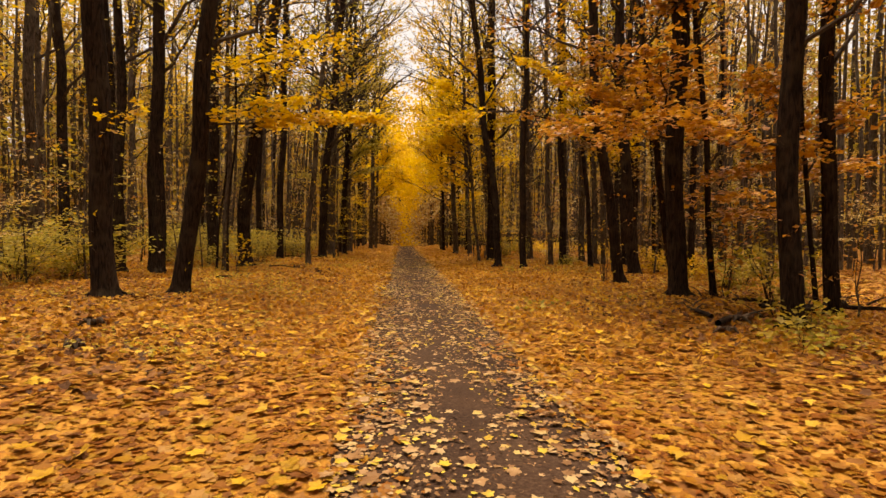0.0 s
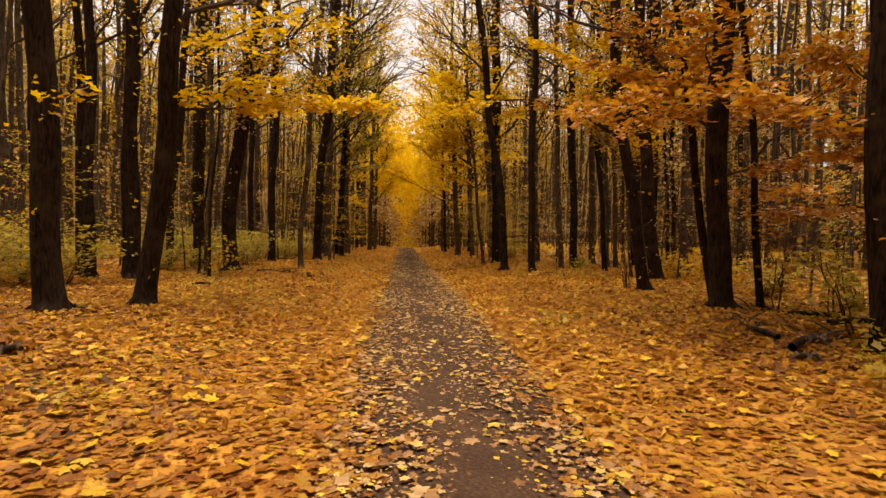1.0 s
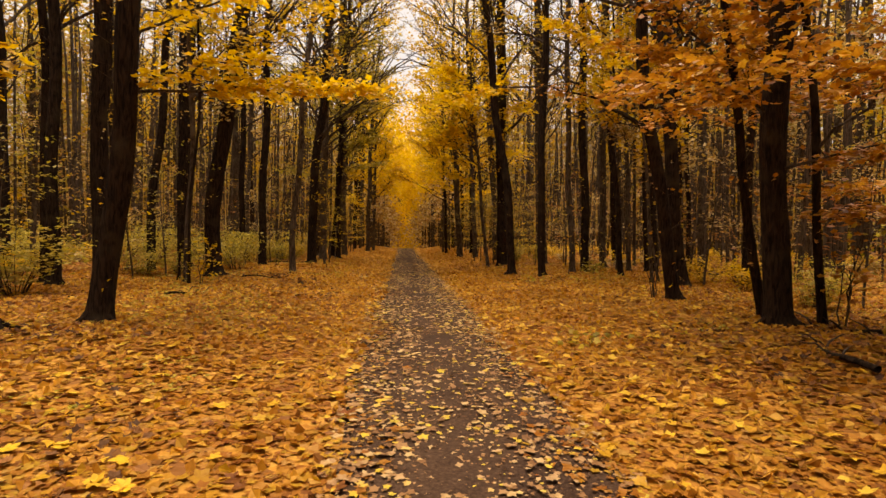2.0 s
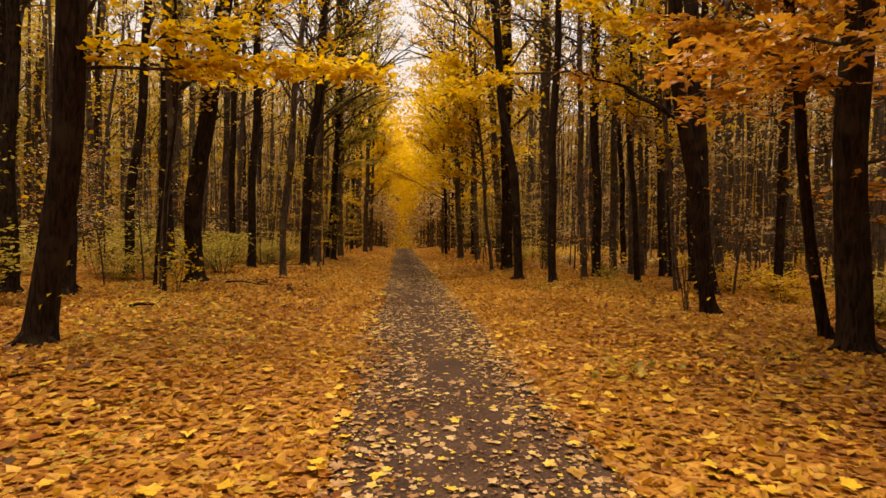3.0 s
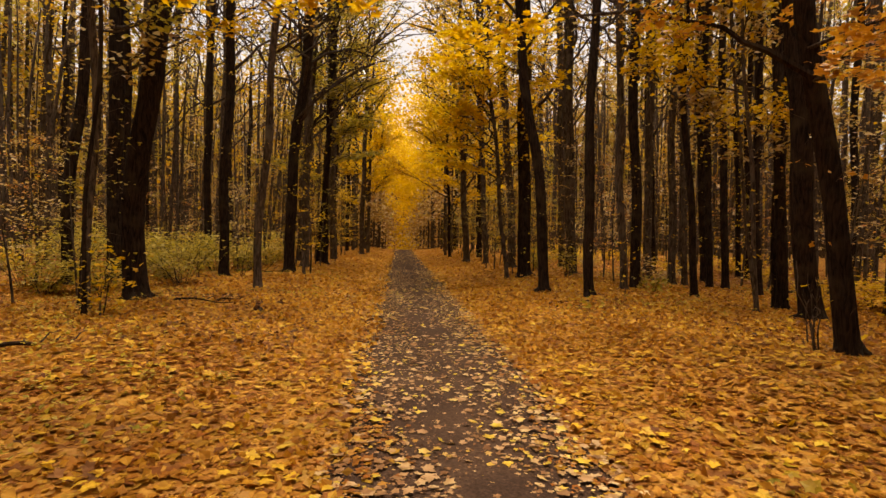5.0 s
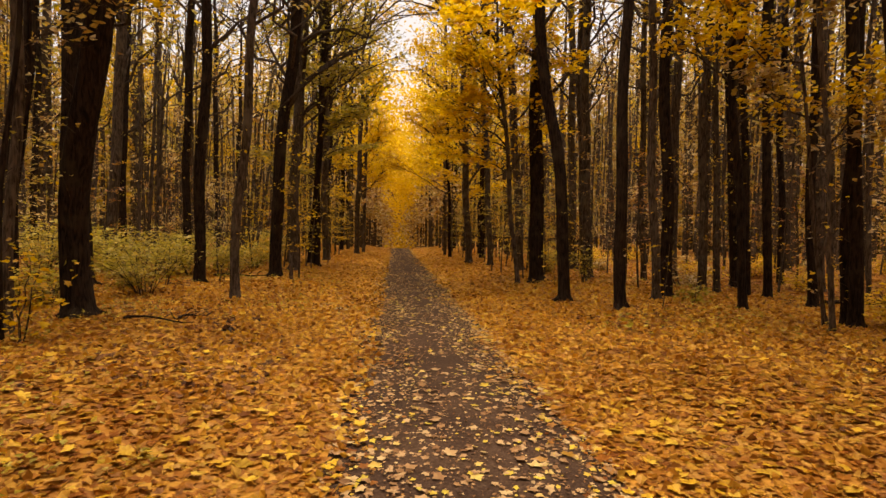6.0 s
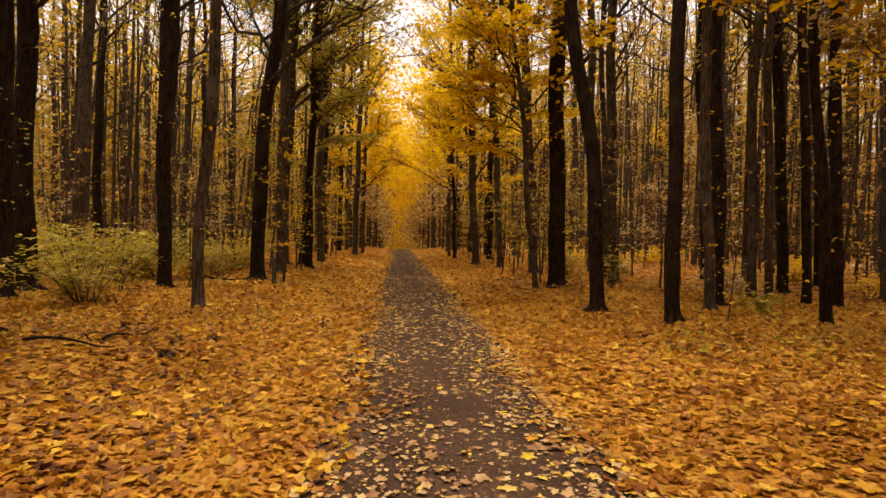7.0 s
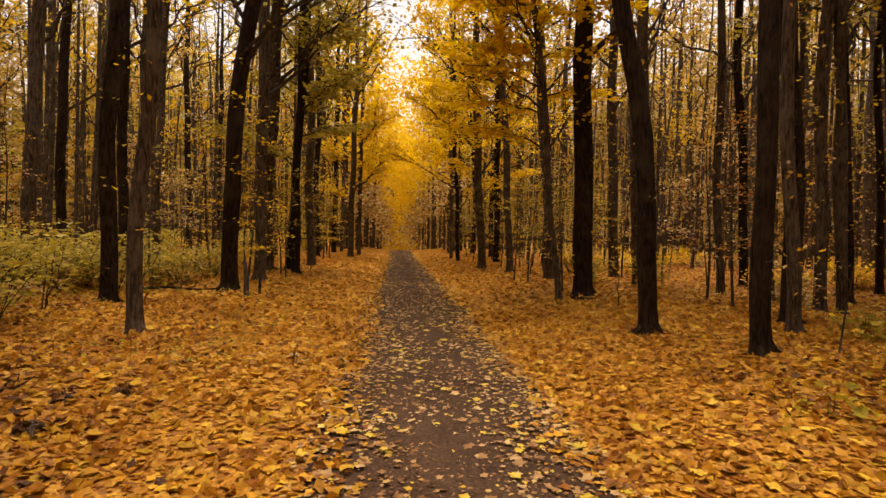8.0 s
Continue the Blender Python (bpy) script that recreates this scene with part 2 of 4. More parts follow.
def part(name, soup, material, parent, label="", smooth=False, kind=""):
    ob = new(name, soup.mesh(name, material, smooth))
    ob.parent = parent
    return tagged(ob, label, kind=kind)


def tube(soup, pts, radii, sides, lobes=0.0, phase=0.0):
    """A tapered round limb along pts, closed at its end."""
    pts, radii = np.asarray(pts, float), np.asarray(radii, float)
    d = np.gradient(pts, axis=0)
    d /= np.linalg.norm(d, axis=1, keepdims=True) + 1e-9
    ref = np.array([1.0, 0.0, 0.0]) if abs(d[:, 0]).mean() < 0.7 else np.array([0.0, 1.0, 0.0])
    a = np.cross(d, ref)
    a /= np.linalg.norm(a, axis=1, keepdims=True) + 1e-9
    b = np.cross(d, a)
    ang = np.arange(sides) * 2 * np.pi / sides
    wob = 1 + lobes * (np.sin(3 * ang + phase) * 0.6 + np.sin(5 * ang + 2 * phase) * 0.4)
    ring = (np.cos(ang)[None, :, None] * a[:, None] + np.sin(ang)[None, :, None] * b[:, None]) * wob[None, :, None]
    v = pts[:, None] + ring * radii[:, None, None]
    n = len(pts)
    i, j = np.meshgrid(np.arange(n - 1), np.arange(sides), indexing="ij")
    k = (j + 1) % sides
    q = np.stack([i * sides + j, i * sides + k, (i + 1) * sides + k, (i + 1) * sides + j], -1).reshape(-1, 4)
    base = soup.n
    soup.add(v.reshape(-1, 3), q)
    soup.v.append(pts[-1:] + d[-1:] * radii[-1])
    tip = soup.n
    soup.n += 1
    j = np.arange(sides)
    last = base + (n - 1) * sides
    soup.f[3].append(np.stack([last + j, last + (j + 1) % sides, np.full(sides, tip)], -1))


def maple_shape(curl, fold, lobe, fine=False):
    """A five-lobed maple leaf, one long: a fan of small triangles; the fine one has teeth on its lobes."""
    half = [(0.00, 0.07), (0.31, -0.05), (0.33, 0.19), (0.56, 0.46), (0.28, 0.58), (0.00, 1.00)]
    if fine:
        half = [(0.00, 0.06), (0.15, -0.02), (0.33, -0.07), (0.37, 0.08), (0.30, 0.15), (0.46, 0.23), (0.60, 0.45), (0.46, 0.48),
                (0.41, 0.59), (0.25, 0.52), (0.24, 0.67), (0.13, 0.80), (0.00, 1.00)]
    pts = [(x * lobe, y) for x, y in half] + [(-x * lobe, y) for x, y in half[-2:0:-1]]
    v = np.array([(0, 0.34, 0.0)] + [(x, y, 0) for x, y in pts])
    v[:, 2] = -curl * ((v[:, 1] - 0.4) ** 2) + fold * np.abs(v[:, 0]) - curl * 0.8 * v[:, 0] ** 2
    v[:, 1] -= 0.34
    n = len(pts)
    f = np.stack([np.zeros(n, int), 1 + np.arange(n), 1 + (np.arange(n) + 1) % n], -1)
    return v, f


MAPLES = [maple_shape(c, f, w) for c, f, w in
          ((0.25, 0.12, 1.0), (-0.3, 0.2, 0.9), (0.5, -0.1, 0.95), (0.15, 0.35, 0.8), (-0.5, 0.0, 1.05), (0.7, 0.25, 0.75))]
FINE = [maple_shape(c, f, w, True) for c, f, w in
        ((0.22, 0.10, 1.0), (-0.25, 0.15, 0.9), (0.4, -0.08, 1.0), (0.15, 0.28, 0.85), (-0.4, 0.0, 1.05), (0.5, 0.2, 0.8))]
FLAT = [(v * (1, 1, 0.4), f) for v, f in MAPLES]
CARPET = [(v * (1, 1, 0.6), f) for v, f in MAPLES]
SIMPLE = [(np.array([(0, -0.5, 0), (0.42, 0.0, 0.10), (0, 0.55, -0.04), (-0.42, 0.02, 0.12)], float), np.array([(0, 1, 2), (0, 2, 3)])),
          (np.array([(0, -0.5, 0), (0.36, -0.1, -0.12), (0.1, 0.5, 0.05), (-0.40, 0.12, -0.08)], float), np.array([(0, 1, 2), (0, 2, 3)]))]


def scatter(soup, where, size, up, tilt, shapes):
    """Leaves of the given shapes at the places, with their faces about the way up and leaning at random by tilt (radians)."""
    where = np.asarray(where, float)
    kind = rng.integers(0, len(shapes), len(where))
    for k, (sv, sf) in enumerate(shapes):
        p = where[kind == k]
        m = len(p)
        if not m:
            continue
        s = np.broadcast_to(np.asarray(size, float), (len(where),))[kind == k]
        yaw, tx, ty = rng.uniform(0, 2 * np.pi, m), rng.normal(0, tilt, m), rng.normal(0, tilt, m)
        c, si = np.cos(yaw), np.sin(yaw)
        cx, sx, cy, sy = np.cos(tx), np.sin(tx), np.cos(ty), np.sin(ty)
        x, y, z = sv[:, 0][None] * s[:, None], sv[:, 1][None] * s[:, None], sv[:, 2][None] * s[:, None]
        x, y = x * c[:, None] - y * si[:, None], x * si[:, None] + y * c[:, None]
        y, z = y * cx[:, None] - z * sx[:, None], y * sx[:, None] + z * cx[:, None]
        x, z = x * cy[:, None] + z * sy[:, None], -x * sy[:, None] + z * cy[:, None]
        v = np.stack([x, y, z], -1) + p[:, None]
        f = sf[None] + (np.arange(m) * len(sv))[:, None, None]
        soup.add(v.reshape(-1, 3), f.reshape(-1, 3))


def centre(y):
    """The middle line of the path."""
    return 0.76 - 0.043 * y


def left_half(y):
    """How far the bare path reaches to the left of its middle line; it widens as it goes."""
    return 0.66 + 0.030 * np.clip(np.asarray(y, float) - 1.8, 0, 14.0)


def rise(a):
    a = np.clip(a, 0, 1)
    return a * a * (3 - 2 * a)


def height(x, y):
    """The forest floor: level at the path, a low bank beside it, soft humps, and a fall beyond the crest."""
    x, y = np.asarray(x, float), np.asarray(y, float)
    off = np.abs(x - centre(y))
    z = 0.24 * rise((off - 1.3) / 3.2)
    z = z + 0.03 * rise((off - 1.0) / 0.8) * (np.sin(x * 1.7 + y * 0.6) + np.sin(y * 1.3 - x * 0.8 + 1.0))
    z = z + 0.10 * rise((off - 5.0) / 6.0) * (np.sin(x * 0.45 + 1.0) + np.sin(y * 0.37 + x * 0.2))
    return z - 0.035 * np.maximum(y - 57.0, 0) * rise((y - 57.0) / 12.0) * rise((200.0 - y) / 90.0)


# ---- ground and path ----
def ground():
    xs = np.concatenate([-np.geomspace(700, 16, 22), np.linspace(-15, 15, 121), np.geomspace(16, 700, 22)])
    ys = np.concatenate([-np.geomspace(700, 9, 18), np.linspace(-8, 42, 201), np.linspace(42.8, 75, 40), np.geomspace(77, 900, 22)])
    X, Y = np.meshgrid(xs, ys, indexing="ij")
    off = np.abs(X - centre(Y)) - np.where(X < centre(Y), left_half(Y) - 0.8, 0.0)
    Z = height(X, Y) - 0.05 * (1 - rise((off - 0.7) / 0.5)) * (np.abs(Y) < 70)
    s = Soup()
    i, j = np.meshgrid(np.arange(len(xs) - 1), np.arange(len(ys) - 1), indexing="ij")
    w = len(ys)
    q = np.stack([i * w + j, (i + 1) * w + j, (i + 1) * w + j + 1, i * w + j + 1], -1).reshape(-1, 4)
    s.add(np.stack([X, Y, Z], -1).reshape(-1, 3), q)
    ob = new("ground", s.mesh("ground", m_ground, True))
    return tagged(ob, "forest floor of brown leaf mould under golden maple leaves", "forest floor", kind="structure")


def path():
    ys = np.linspace(-12, 64, 305)
    us = np.linspace(-1, 1, 17)
    Y, U = np.meshgrid(ys, us, indexing="ij")
    half = 1.05 + 0.07 * np.sin(ys * 1.1) + 0.06 * np.sin(ys * 2.7 + 1)
    X = centre(Y) + U * np.where(U < 0, half[:, None] + left_half(Y) - 0.8, half[:, None])
    Z = height(centre(Y), Y) + 0.012 - 0.055 * np.abs(U) ** 6 + 0.008 * np.sin(X * 5 + Y * 1.3) + 0.006 * np.sin(Y * 3.1 - X * 4)
    Z = Z - 0.014 * np.exp(-((np.abs(U) - 0.5) / 0.16) ** 2)
    s = Soup()
    w = len(us)
    i, j = np.meshgrid(np.arange(len(ys) - 1), np.arange(w - 1), indexing="ij")
    q = np.stack([i * w + j, i * w + j + 1, (i + 1) * w + j + 1, (i + 1) * w + j], -1).reshape(-1, 4)
    s.add(np.stack([X, Y, Z], -1).reshape(-1, 3), q)
    ob = new("path", s.mesh("path", m_path, True))
    return tagged(ob, "straight dark brown earth path strewn with pale leaves", "path", kind="structure")


ground()
track = path()


def backdrop():
    s = Soup()
    n = 96
    a = np.arange(n) * 2 * np.pi / n
    zs = np.array([-8, 2, 8, 14, 20])
    crest = 1 + 0.16 * np.sin(a * 7) + 0.12 * np.sin(a * 17 + 1) + 0.10 * np.sin(a * 31 + 2)
    v = np.stack([np.stack([150 * np.cos(a), 20 + 150 * np.sin(a), z * (crest if z > 2 else 1 + 0 * a)], -1) for z in zs])
    i, j = np.meshgrid(np.arange(len(zs) - 1), np.arange(n), indexing="ij")
    k = (j + 1) % n
    q = np.stack([i * n + j, i * n + k, (i + 1) * n + k, (i + 1) * n + j], -1).reshape(-1, 4)
    s.add(v.reshape(-1, 3), q)
    ob = new("backdrop", s.mesh("backdrop", m_far, True))
    return tagged(ob, "distant autumn woods closing every view", "woods", kind="structure")


backdrop()


# ---- trees ----
def bend(p, q, n, sag, jitter):
    """A limb's line from p to q that first shoots off and then turns up or droops by sag."""
    t = np.linspace(0, 1, n)[:, None]
    line = p + (q - p) * t
    line[:, 2] += sag * np.sin(t[:, 0] * np.pi)
    line[1:-1] += rng.normal(0, jitter, (n - 2, 3))
    return line


def grow_limbs(wood, tips, start, way, length, radius, order, lift, steps=(6, 4, 3)):
    """A limb with its forks, down to twigs whose lines are kept in tips."""
    end = start + way * length
    pts = bend(start, end, steps[order], lift * length, length * 0.035)
    tube(wood, pts, np.linspace(radius, radius * 0.35, len(pts)), 5 if order == 0 else 3)
    if order == 2:
        tips.append(pts)
        return
    forks = 6 if order == 0 else 3 if steps[2] == 2 else 4
    for k in range(forks):
        f = 0.25 + 0.75 * (k + rng.uniform(0.1, 0.9)) / forks
        at = pts[0] + (pts[-1] - pts[0]) * f
        at[2] += lift * length * np.sin(f * np.pi)
        turn = way + rng.normal(0, 0.55, 3)
        turn[2] = turn[2] * 0.8 + 0.25
        turn /= np.linalg.norm(turn)
        grow_limbs(wood, tips, at, turn, length * rng.uniform(0.35, 0.55), radius * 0.45, order + 1, 0.05, steps)
    tips.append(pts[-2:])


def trunk_line(a, b, top, tall, steps):
    """The lean (a) and bow (b) of a trunk up to the height top; above it goes on straight, easing upright."""
    z = np.concatenate([[0, 0.08, 0.2, 0.4, 0.8], np.linspace(1.3, tall, steps)])
    zc = np.minimum(z, top)
    x = a * zc + b * zc ** 2 + (a + 2 * b * top) * 0.6 * np.maximum(z - top, 0)
    x = x + 0.02 * np.sin(z * 1.3 + a * 90) * np.minimum(z, 2)
    y = 0.03 * np.sin(z * 0.7 + b * 900 + a * 50) * np.minimum(z, 3)
    return np.stack([x, y, z], -1)


def words(d, a, leaves):
    size = "stout" if d >= 0.4 else "slender" if d < 0.2 else "straight" if abs(a) < 0.06 else "tall"
    lean = " leaning trunk" if abs(a) >= 0.08 else " trunk"
    return f"{size} dark-barked{lean} with {leaves} autumn leaves beside the path"


LEAF = {"golden": m_gold, "bright yellow": m_yellow, "orange": m_orange, "ochre": m_ochre, "yellow-green": m_lime}


def leaf_cluster(parent, tips, per_twig, size, leaves, name="foliage", thin=0.3):
    """The leaves along the twigs of a limb, or of a whole crown, whose shed top is thinned to let light down."""
    crown = Soup()
    pts = np.concatenate([t[rng.integers(0, len(t), per_twig)] for t in tips])
    pts = pts + rng.normal(0, 0.16, pts.shape) * (1.3, 1.3, 0.4)
    pts = pts[(pts[:, 2] < 9.0) | (rng.uniform(0, 1, len(pts)) < thin)]
    if not len(pts):
        return
    scatter(crown, pts, rng.uniform(0.6, 1.25, len(pts)) * size, None, 0.42, SIMPLE)
    part(name, crown, LEAF[leaves], parent, f"{leaves} maple leaves", kind="stuff")


def shoot_leaves(tree, line, r, leaves):
    """Short shoots out of the bark with a few small leaves each."""
    twig, leaf, spots = Soup(), Soup(), []
    for k in range(20):
        h = rng.uniform(0.3, 6.5)
        a = rng.uniform(0, 6.28)
        out = np.array([np.cos(a), np.sin(a), rng.uniform(0.1, 0.9)])
        at = np.array([np.interp(h, line[:, 2], line[:, 0]), np.interp(h, line[:, 2], line[:, 1]), h])
        rad = np.interp(h, line[:, 2], r)
        p, q = at + out * rad * 0.8, at + out * (rad + rng.uniform(0.12, 0.45))
        tube(twig, [p, q], [0.006, 0.003], 3)
        spots.append(q + rng.normal(0, 0.06, (3, 3)))
    part("bark_shoot", twig, m_twig, tree, kind="stuff")
    spots = np.concatenate(spots)
    scatter(leaf, spots, rng.uniform(0.05, 0.10, len(spots)), None, 0.5, SIMPLE)
    part("shoot_foliage", leaf, LEAF[leaves], tree, kind="stuff")


def forest_tree(x, y, d, a, b, top, leaves="golden", tall=None, first=5.5, reach=3.2, limbs=9, per_twig=9, bark=None, size=0.13, joined=False):
    """One tree of the wood: a flared trunk, forked limbs and a crown of separate leaves. Returns the tree."""
    tree = new("tree")
    tree.location = (x, y, float(height(x, y)) - 0.03)
    tagged(tree, words(d, a, leaves), "tree", "trees of the wood")
    if tall is None:
        tall, reach, limbs = (14.0, reach, 7) if y < 20 else (20.0, reach * 1.2, limbs + 2)
        # crowns nearest the start keep more leaves, above the view, to shade the ground
        per_twig = min(per_twig, 8 if y < 8.4 else 4) if y < 20 else per_twig - 2
        size = size if y < 20 else 0.155
    line = trunk_line(a, b, top, tall, 22)
    z = line[:, 2]
    r = d / 2 * (1.03 - 0.30 * z / tall - 0.62 * rise((z - 0.45 * tall) / (0.6 * tall))) * (1 + 0.42 * np.exp(-z / 0.13))
    r = np.maximum(r * (1 + 0.03 * np.sin(z * 3 + x)), 0.03)
    stem = Soup()
    tube(stem, line, r, 14 if d > 0.18 else 9, 0.07, x * 3 + y)
    for k in range(5 if d > 0.22 else 3):
        ang = k * 2.1 + x + rng.uniform(-0.4, 0.4)
        out = np.array([np.cos(ang), np.sin(ang), 0])
        tube(stem, [out * d * 0.25 + (0, 0, 0.22), out * d * 0.62 + (0, 0, 0.09), out * d * rng.uniform(0.95, 1.3) + (0, 0, 0.0)], [d * 0.2, d * 0.13, d * 0.04], 6)
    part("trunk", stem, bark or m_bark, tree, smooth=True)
    if not joined:
        shoot_leaves(tree, line, r, leaves)
    inward = np.array([-1.0 if x > centre(y) else 1.0, 0, 0])
    every = []
    for k in range(limbs):
        wood, tips = Soup(), []
        h = first + (tall - first) * (k + rng.uniform(0, 0.8)) / limbs
        at = np.array([np.interp(h, z, line[:, 0]), np.interp(h, z, line[:, 1]), h])
        ang = k * 2.4 + rng.uniform(-0.5, 0.5)
        way = np.array([np.cos(ang), np.sin(ang), rng.uniform(0.5, 1.6)]) + inward * 0.3
        way /= np.linalg.norm(way)
        grow_limbs(wood, tips, at, way, reach * rng.uniform(0.6, 1.15), d * 0.14 + 0.010, 0, rng.uniform(-0.10, 0.06), (6, 3, 2) if joined or y > 20 else (6, 4, 3))
        limb = part("limb", wood, m_twig, tree)
        every += tips
        if per_twig and not joined:
            leaf_cluster(limb, tips, per_twig, size, leaves, thin=0.25 if y < 22 else 0.45)
    if per_twig and joined:
        leaf_cluster(tree, every, per_twig, size, leaves, "crown", 0.5)
    return tree


def bough(tree, base, tip, count, leaves, width=0.8, sag=0.15, size=0.13, radius=0.025, bare=0.15, shapes=None, bark=None):
    """A long low branch of a tree (both ends in the world), with side twigs that hold their leaves in a flat spray."""
    o = np.array(tree.location)
    p, q = np.array(base, float) - o, np.array(tip, float) - o
    wood, leaf = Soup(), Soup()
    line = bend(p, q, 9, sag, 0.03)
    tube(wood, line, np.linspace(radius, 0.006, 9), 6)
    way = (q - p) / np.linalg.norm(q - p)
    side = np.cross(way, (0, 0, 1))
    side /= np.linalg.norm(side)
    spots = []
    twigs = max(6, int(np.linalg.norm(q - p) * 6))
    for k in range(twigs):
        f = bare + (1 - bare) * (k + 0.5) / twigs
        at = np.array([np.interp(f, np.linspace(0, 1, 9), line[:, c]) for c in range(3)])
        out = side * (1 if k % 2 else -1) * rng.uniform(0.5, 1.0) + way * rng.uniform(0.3, 0.8) + np.array([0, 0, rng.uniform(-0.25, 0.1)])
        ln = width * rng.uniform(0.6, 1.1) * (1.15 - 0.5 * abs(f - 0.5))
        tl = bend(at, at + out * ln, 4, 0.04, 0.015)
        tube(wood, tl, [0.007, 0.005, 0.004, 0.003], 3)
        n = max(1, count // twigs)
        t = rng.uniform(0.05, 1.05, n)[:, None]
        spots.append(at + out * ln * t + rng.normal(0, 0.10, (n, 3)) * (1, 1, 0.5) + (0, 0, -0.03))
    branch = part("bough", wood, bark or m_twig, tree)
    spots = np.concatenate(spots)
    scatter(leaf, spots, rng.uniform(0.6, 1.2, len(spots)) * size, None, 0.32, shapes or MAPLES)
    part("leaf_spray", leaf, LEAF[leaves], branch, f"{leaves} maple leaves in a flat spray", kind="stuff")


side_maple = forest_tree(5.44, 6.06, 0.27, -0.042, 0.0024, 4.5, "orange", first=3.2)
side_slim = forest_tree(7.16, 7.50, 0.23, -0.090, 0.0109, 5.2, "orange", first=3.0)
forest_tree(6.97, 7.62, 0.08, -0.099, -0.0025, 2.9, "orange", tall=7, first=2.2, reach=1.2, limbs=5)
old_maple = forest_tree(-5.32, 8.44, 0.38, -0.091, 0.0117, 3.9, "golden", per_twig=6)
orange_maple = forest_tree(5.31, 9.13, 0.35, -0.056, 0.0044, 3.6, "orange", first=3.6, reach=3.6)
thin_maple = forest_tree(6.16, 9.38, 0.12, -0.103, 0.0024, 3.9, "orange", tall=9, first=2.5, reach=1.6, limbs=6)
left_maple = forest_tree(-4.59, 9.67, 0.33, 0.125, 0.0016, 3.2, "golden", first=4.4, reach=3.0)
forest_tree(5.77, 10.17, 0.15, -0.164, -0.0103, 2.5, "orange", tall=8, first=3.0, reach=1.5, limbs=5)
leaning_maple = forest_tree(5.46, 12.62, 0.26, -0.156, 0.0003, 4.2, "orange", first=4.6)
forest_tree(-8.31, 14.19, 0.26, 0.014, -0.0038, 4.7, "golden", per_twig=8)
forest_tree(-7.36, 14.34, 0.36, 0.003, 0.0010, 4.6, "ochre", per_twig=9)
forest_tree(-9.04, 14.92, 0.22, 0.006, -0.0017, 4.6, "yellow-green", per_twig=6)
forest_tree(-5.62, 14.98, 0.07, 0.027, 0.0036, 4.1, "yellow-green", tall=9, first=4.4, reach=1.2, limbs=4, per_twig=3)
forest_tree(6.85, 15.06, 0.35, -0.174, 0.0123, 4.3, "ochre", first=5.0)
forest_tree(-7.84, 15.08, 0.33, 0.011, 0.0022, 4.6, "golden", per_twig=7)
forest_tree(-5.89, 15.45, 0.14, 0.037, -0.0027, 3.4, "ochre", tall=11, first=4.6, reach=1.4, limbs=5, per_twig=3, bark=m_bark_brown)
far_maple = forest_tree(8.97, 15.80, 0.21, -0.004, 0.0016, 6.4, "golden", per_twig=9)
forest_tree(-6.34, 16.03, 0.07, 0.033, 0.0188, 2.3, "ochre", tall=8, first=3.6, reach=1.2, limbs=4, per_twig=3)
forest_tree(6.54, 16.15, 0.09, -0.096, 0.0028, 3.5, "golden", tall=8, first=2.6, reach=1.4, limbs=5, bark=m_bark_brown)
bowed_tree = forest_tree(-5.58, 16.53, 0.42, -0.107, 0.0430, 3.9, "yellow-green", per_twig=8)
forest_tree(7.59, 16.93, 0.22, -0.053, 0.0002, 4.9, "golden", per_twig=8)
forest_tree(7.08, 16.99, 0.07, -0.174, 0.0076, 2.8, "ochre", tall=7, first=2.6, reach=1.3, limbs=5, bark=m_bark_brown)
forest_tree(7.74, 17.27, 0.21, -0.033, 0.0025, 5.9, "ochre", per_twig=8)
forest_tree(-12.37, 17.99, 0.34, -0.016, -0.0017, 6.0, "golden", per_twig=7)
forest_tree(6.55, 18.55, 0.17, -0.087, 0.0032, 5.1, "golden", tall=9, first=3.2, reach=1.5, limbs=6)
forest_tree(4.05, 18.78, 0.24, -0.083, 0.0144, 4.2, "ochre", per_twig=8)
forest_tree(8.51, 19.13, 0.20, -0.043, 0.0018, 6.7, "yellow-green", per_twig=9)
forest_tree(5.40, 20.05, 0.19, -0.057, 0.0016, 6.6, "golden", bark=m_bark_brown)
forest_tree(-8.88, 19.57, 0.27, 0.021, 0.0096, 4.7, "ochre", per_twig=7)
forest_tree(-4.28, 19.87, 0.20, -0.034, 0.0232, 3.6, "golden", bark=m_bark_brown)
forest_tree(3.32, 20.46, 0.28, -0.030, -0.0157, 5.1, "yellow-green", per_twig=5)
forest_tree(-8.26, 20.51, 0.39, 0.016, 0.0002, 5.9, "yellow-green", per_twig=6)
forest_tree(8.79, 21.05, 0.20, -0.045, 0.0004, 7.5, "golden", per_twig=7)
forest_tree(6.19, 21.22, 0.29, -0.023, -0.0012, 7.5, "ochre", per_twig=6)
forest_tree(-8.78, 21.99, 0.40, -0.063, 0.0084, 6.0, "golden", per_twig=8)
forest_tree(8.94, 22.14, 0.20, -0.048, 0.0000, 7.3, "yellow-green", per_twig=6)
forest_tree(13.69, 22.23, 0.22, -0.032, 0.0001, 7.5, "ochre", per_twig=6)
forest_tree(-6.08, 22.38, 0.28, 0.008, 0.0029, 4.2, "ochre", per_twig=8)
forest_tree(8.50, 22.85, 0.19, -0.035, 0.0002, 8.3, "golden", per_twig=7, bark=m_bark_brown)
forest_tree(8.16, 23.04, 0.23, -0.019, -0.0002, 6.4, "ochre", bark=m_bark_brown)
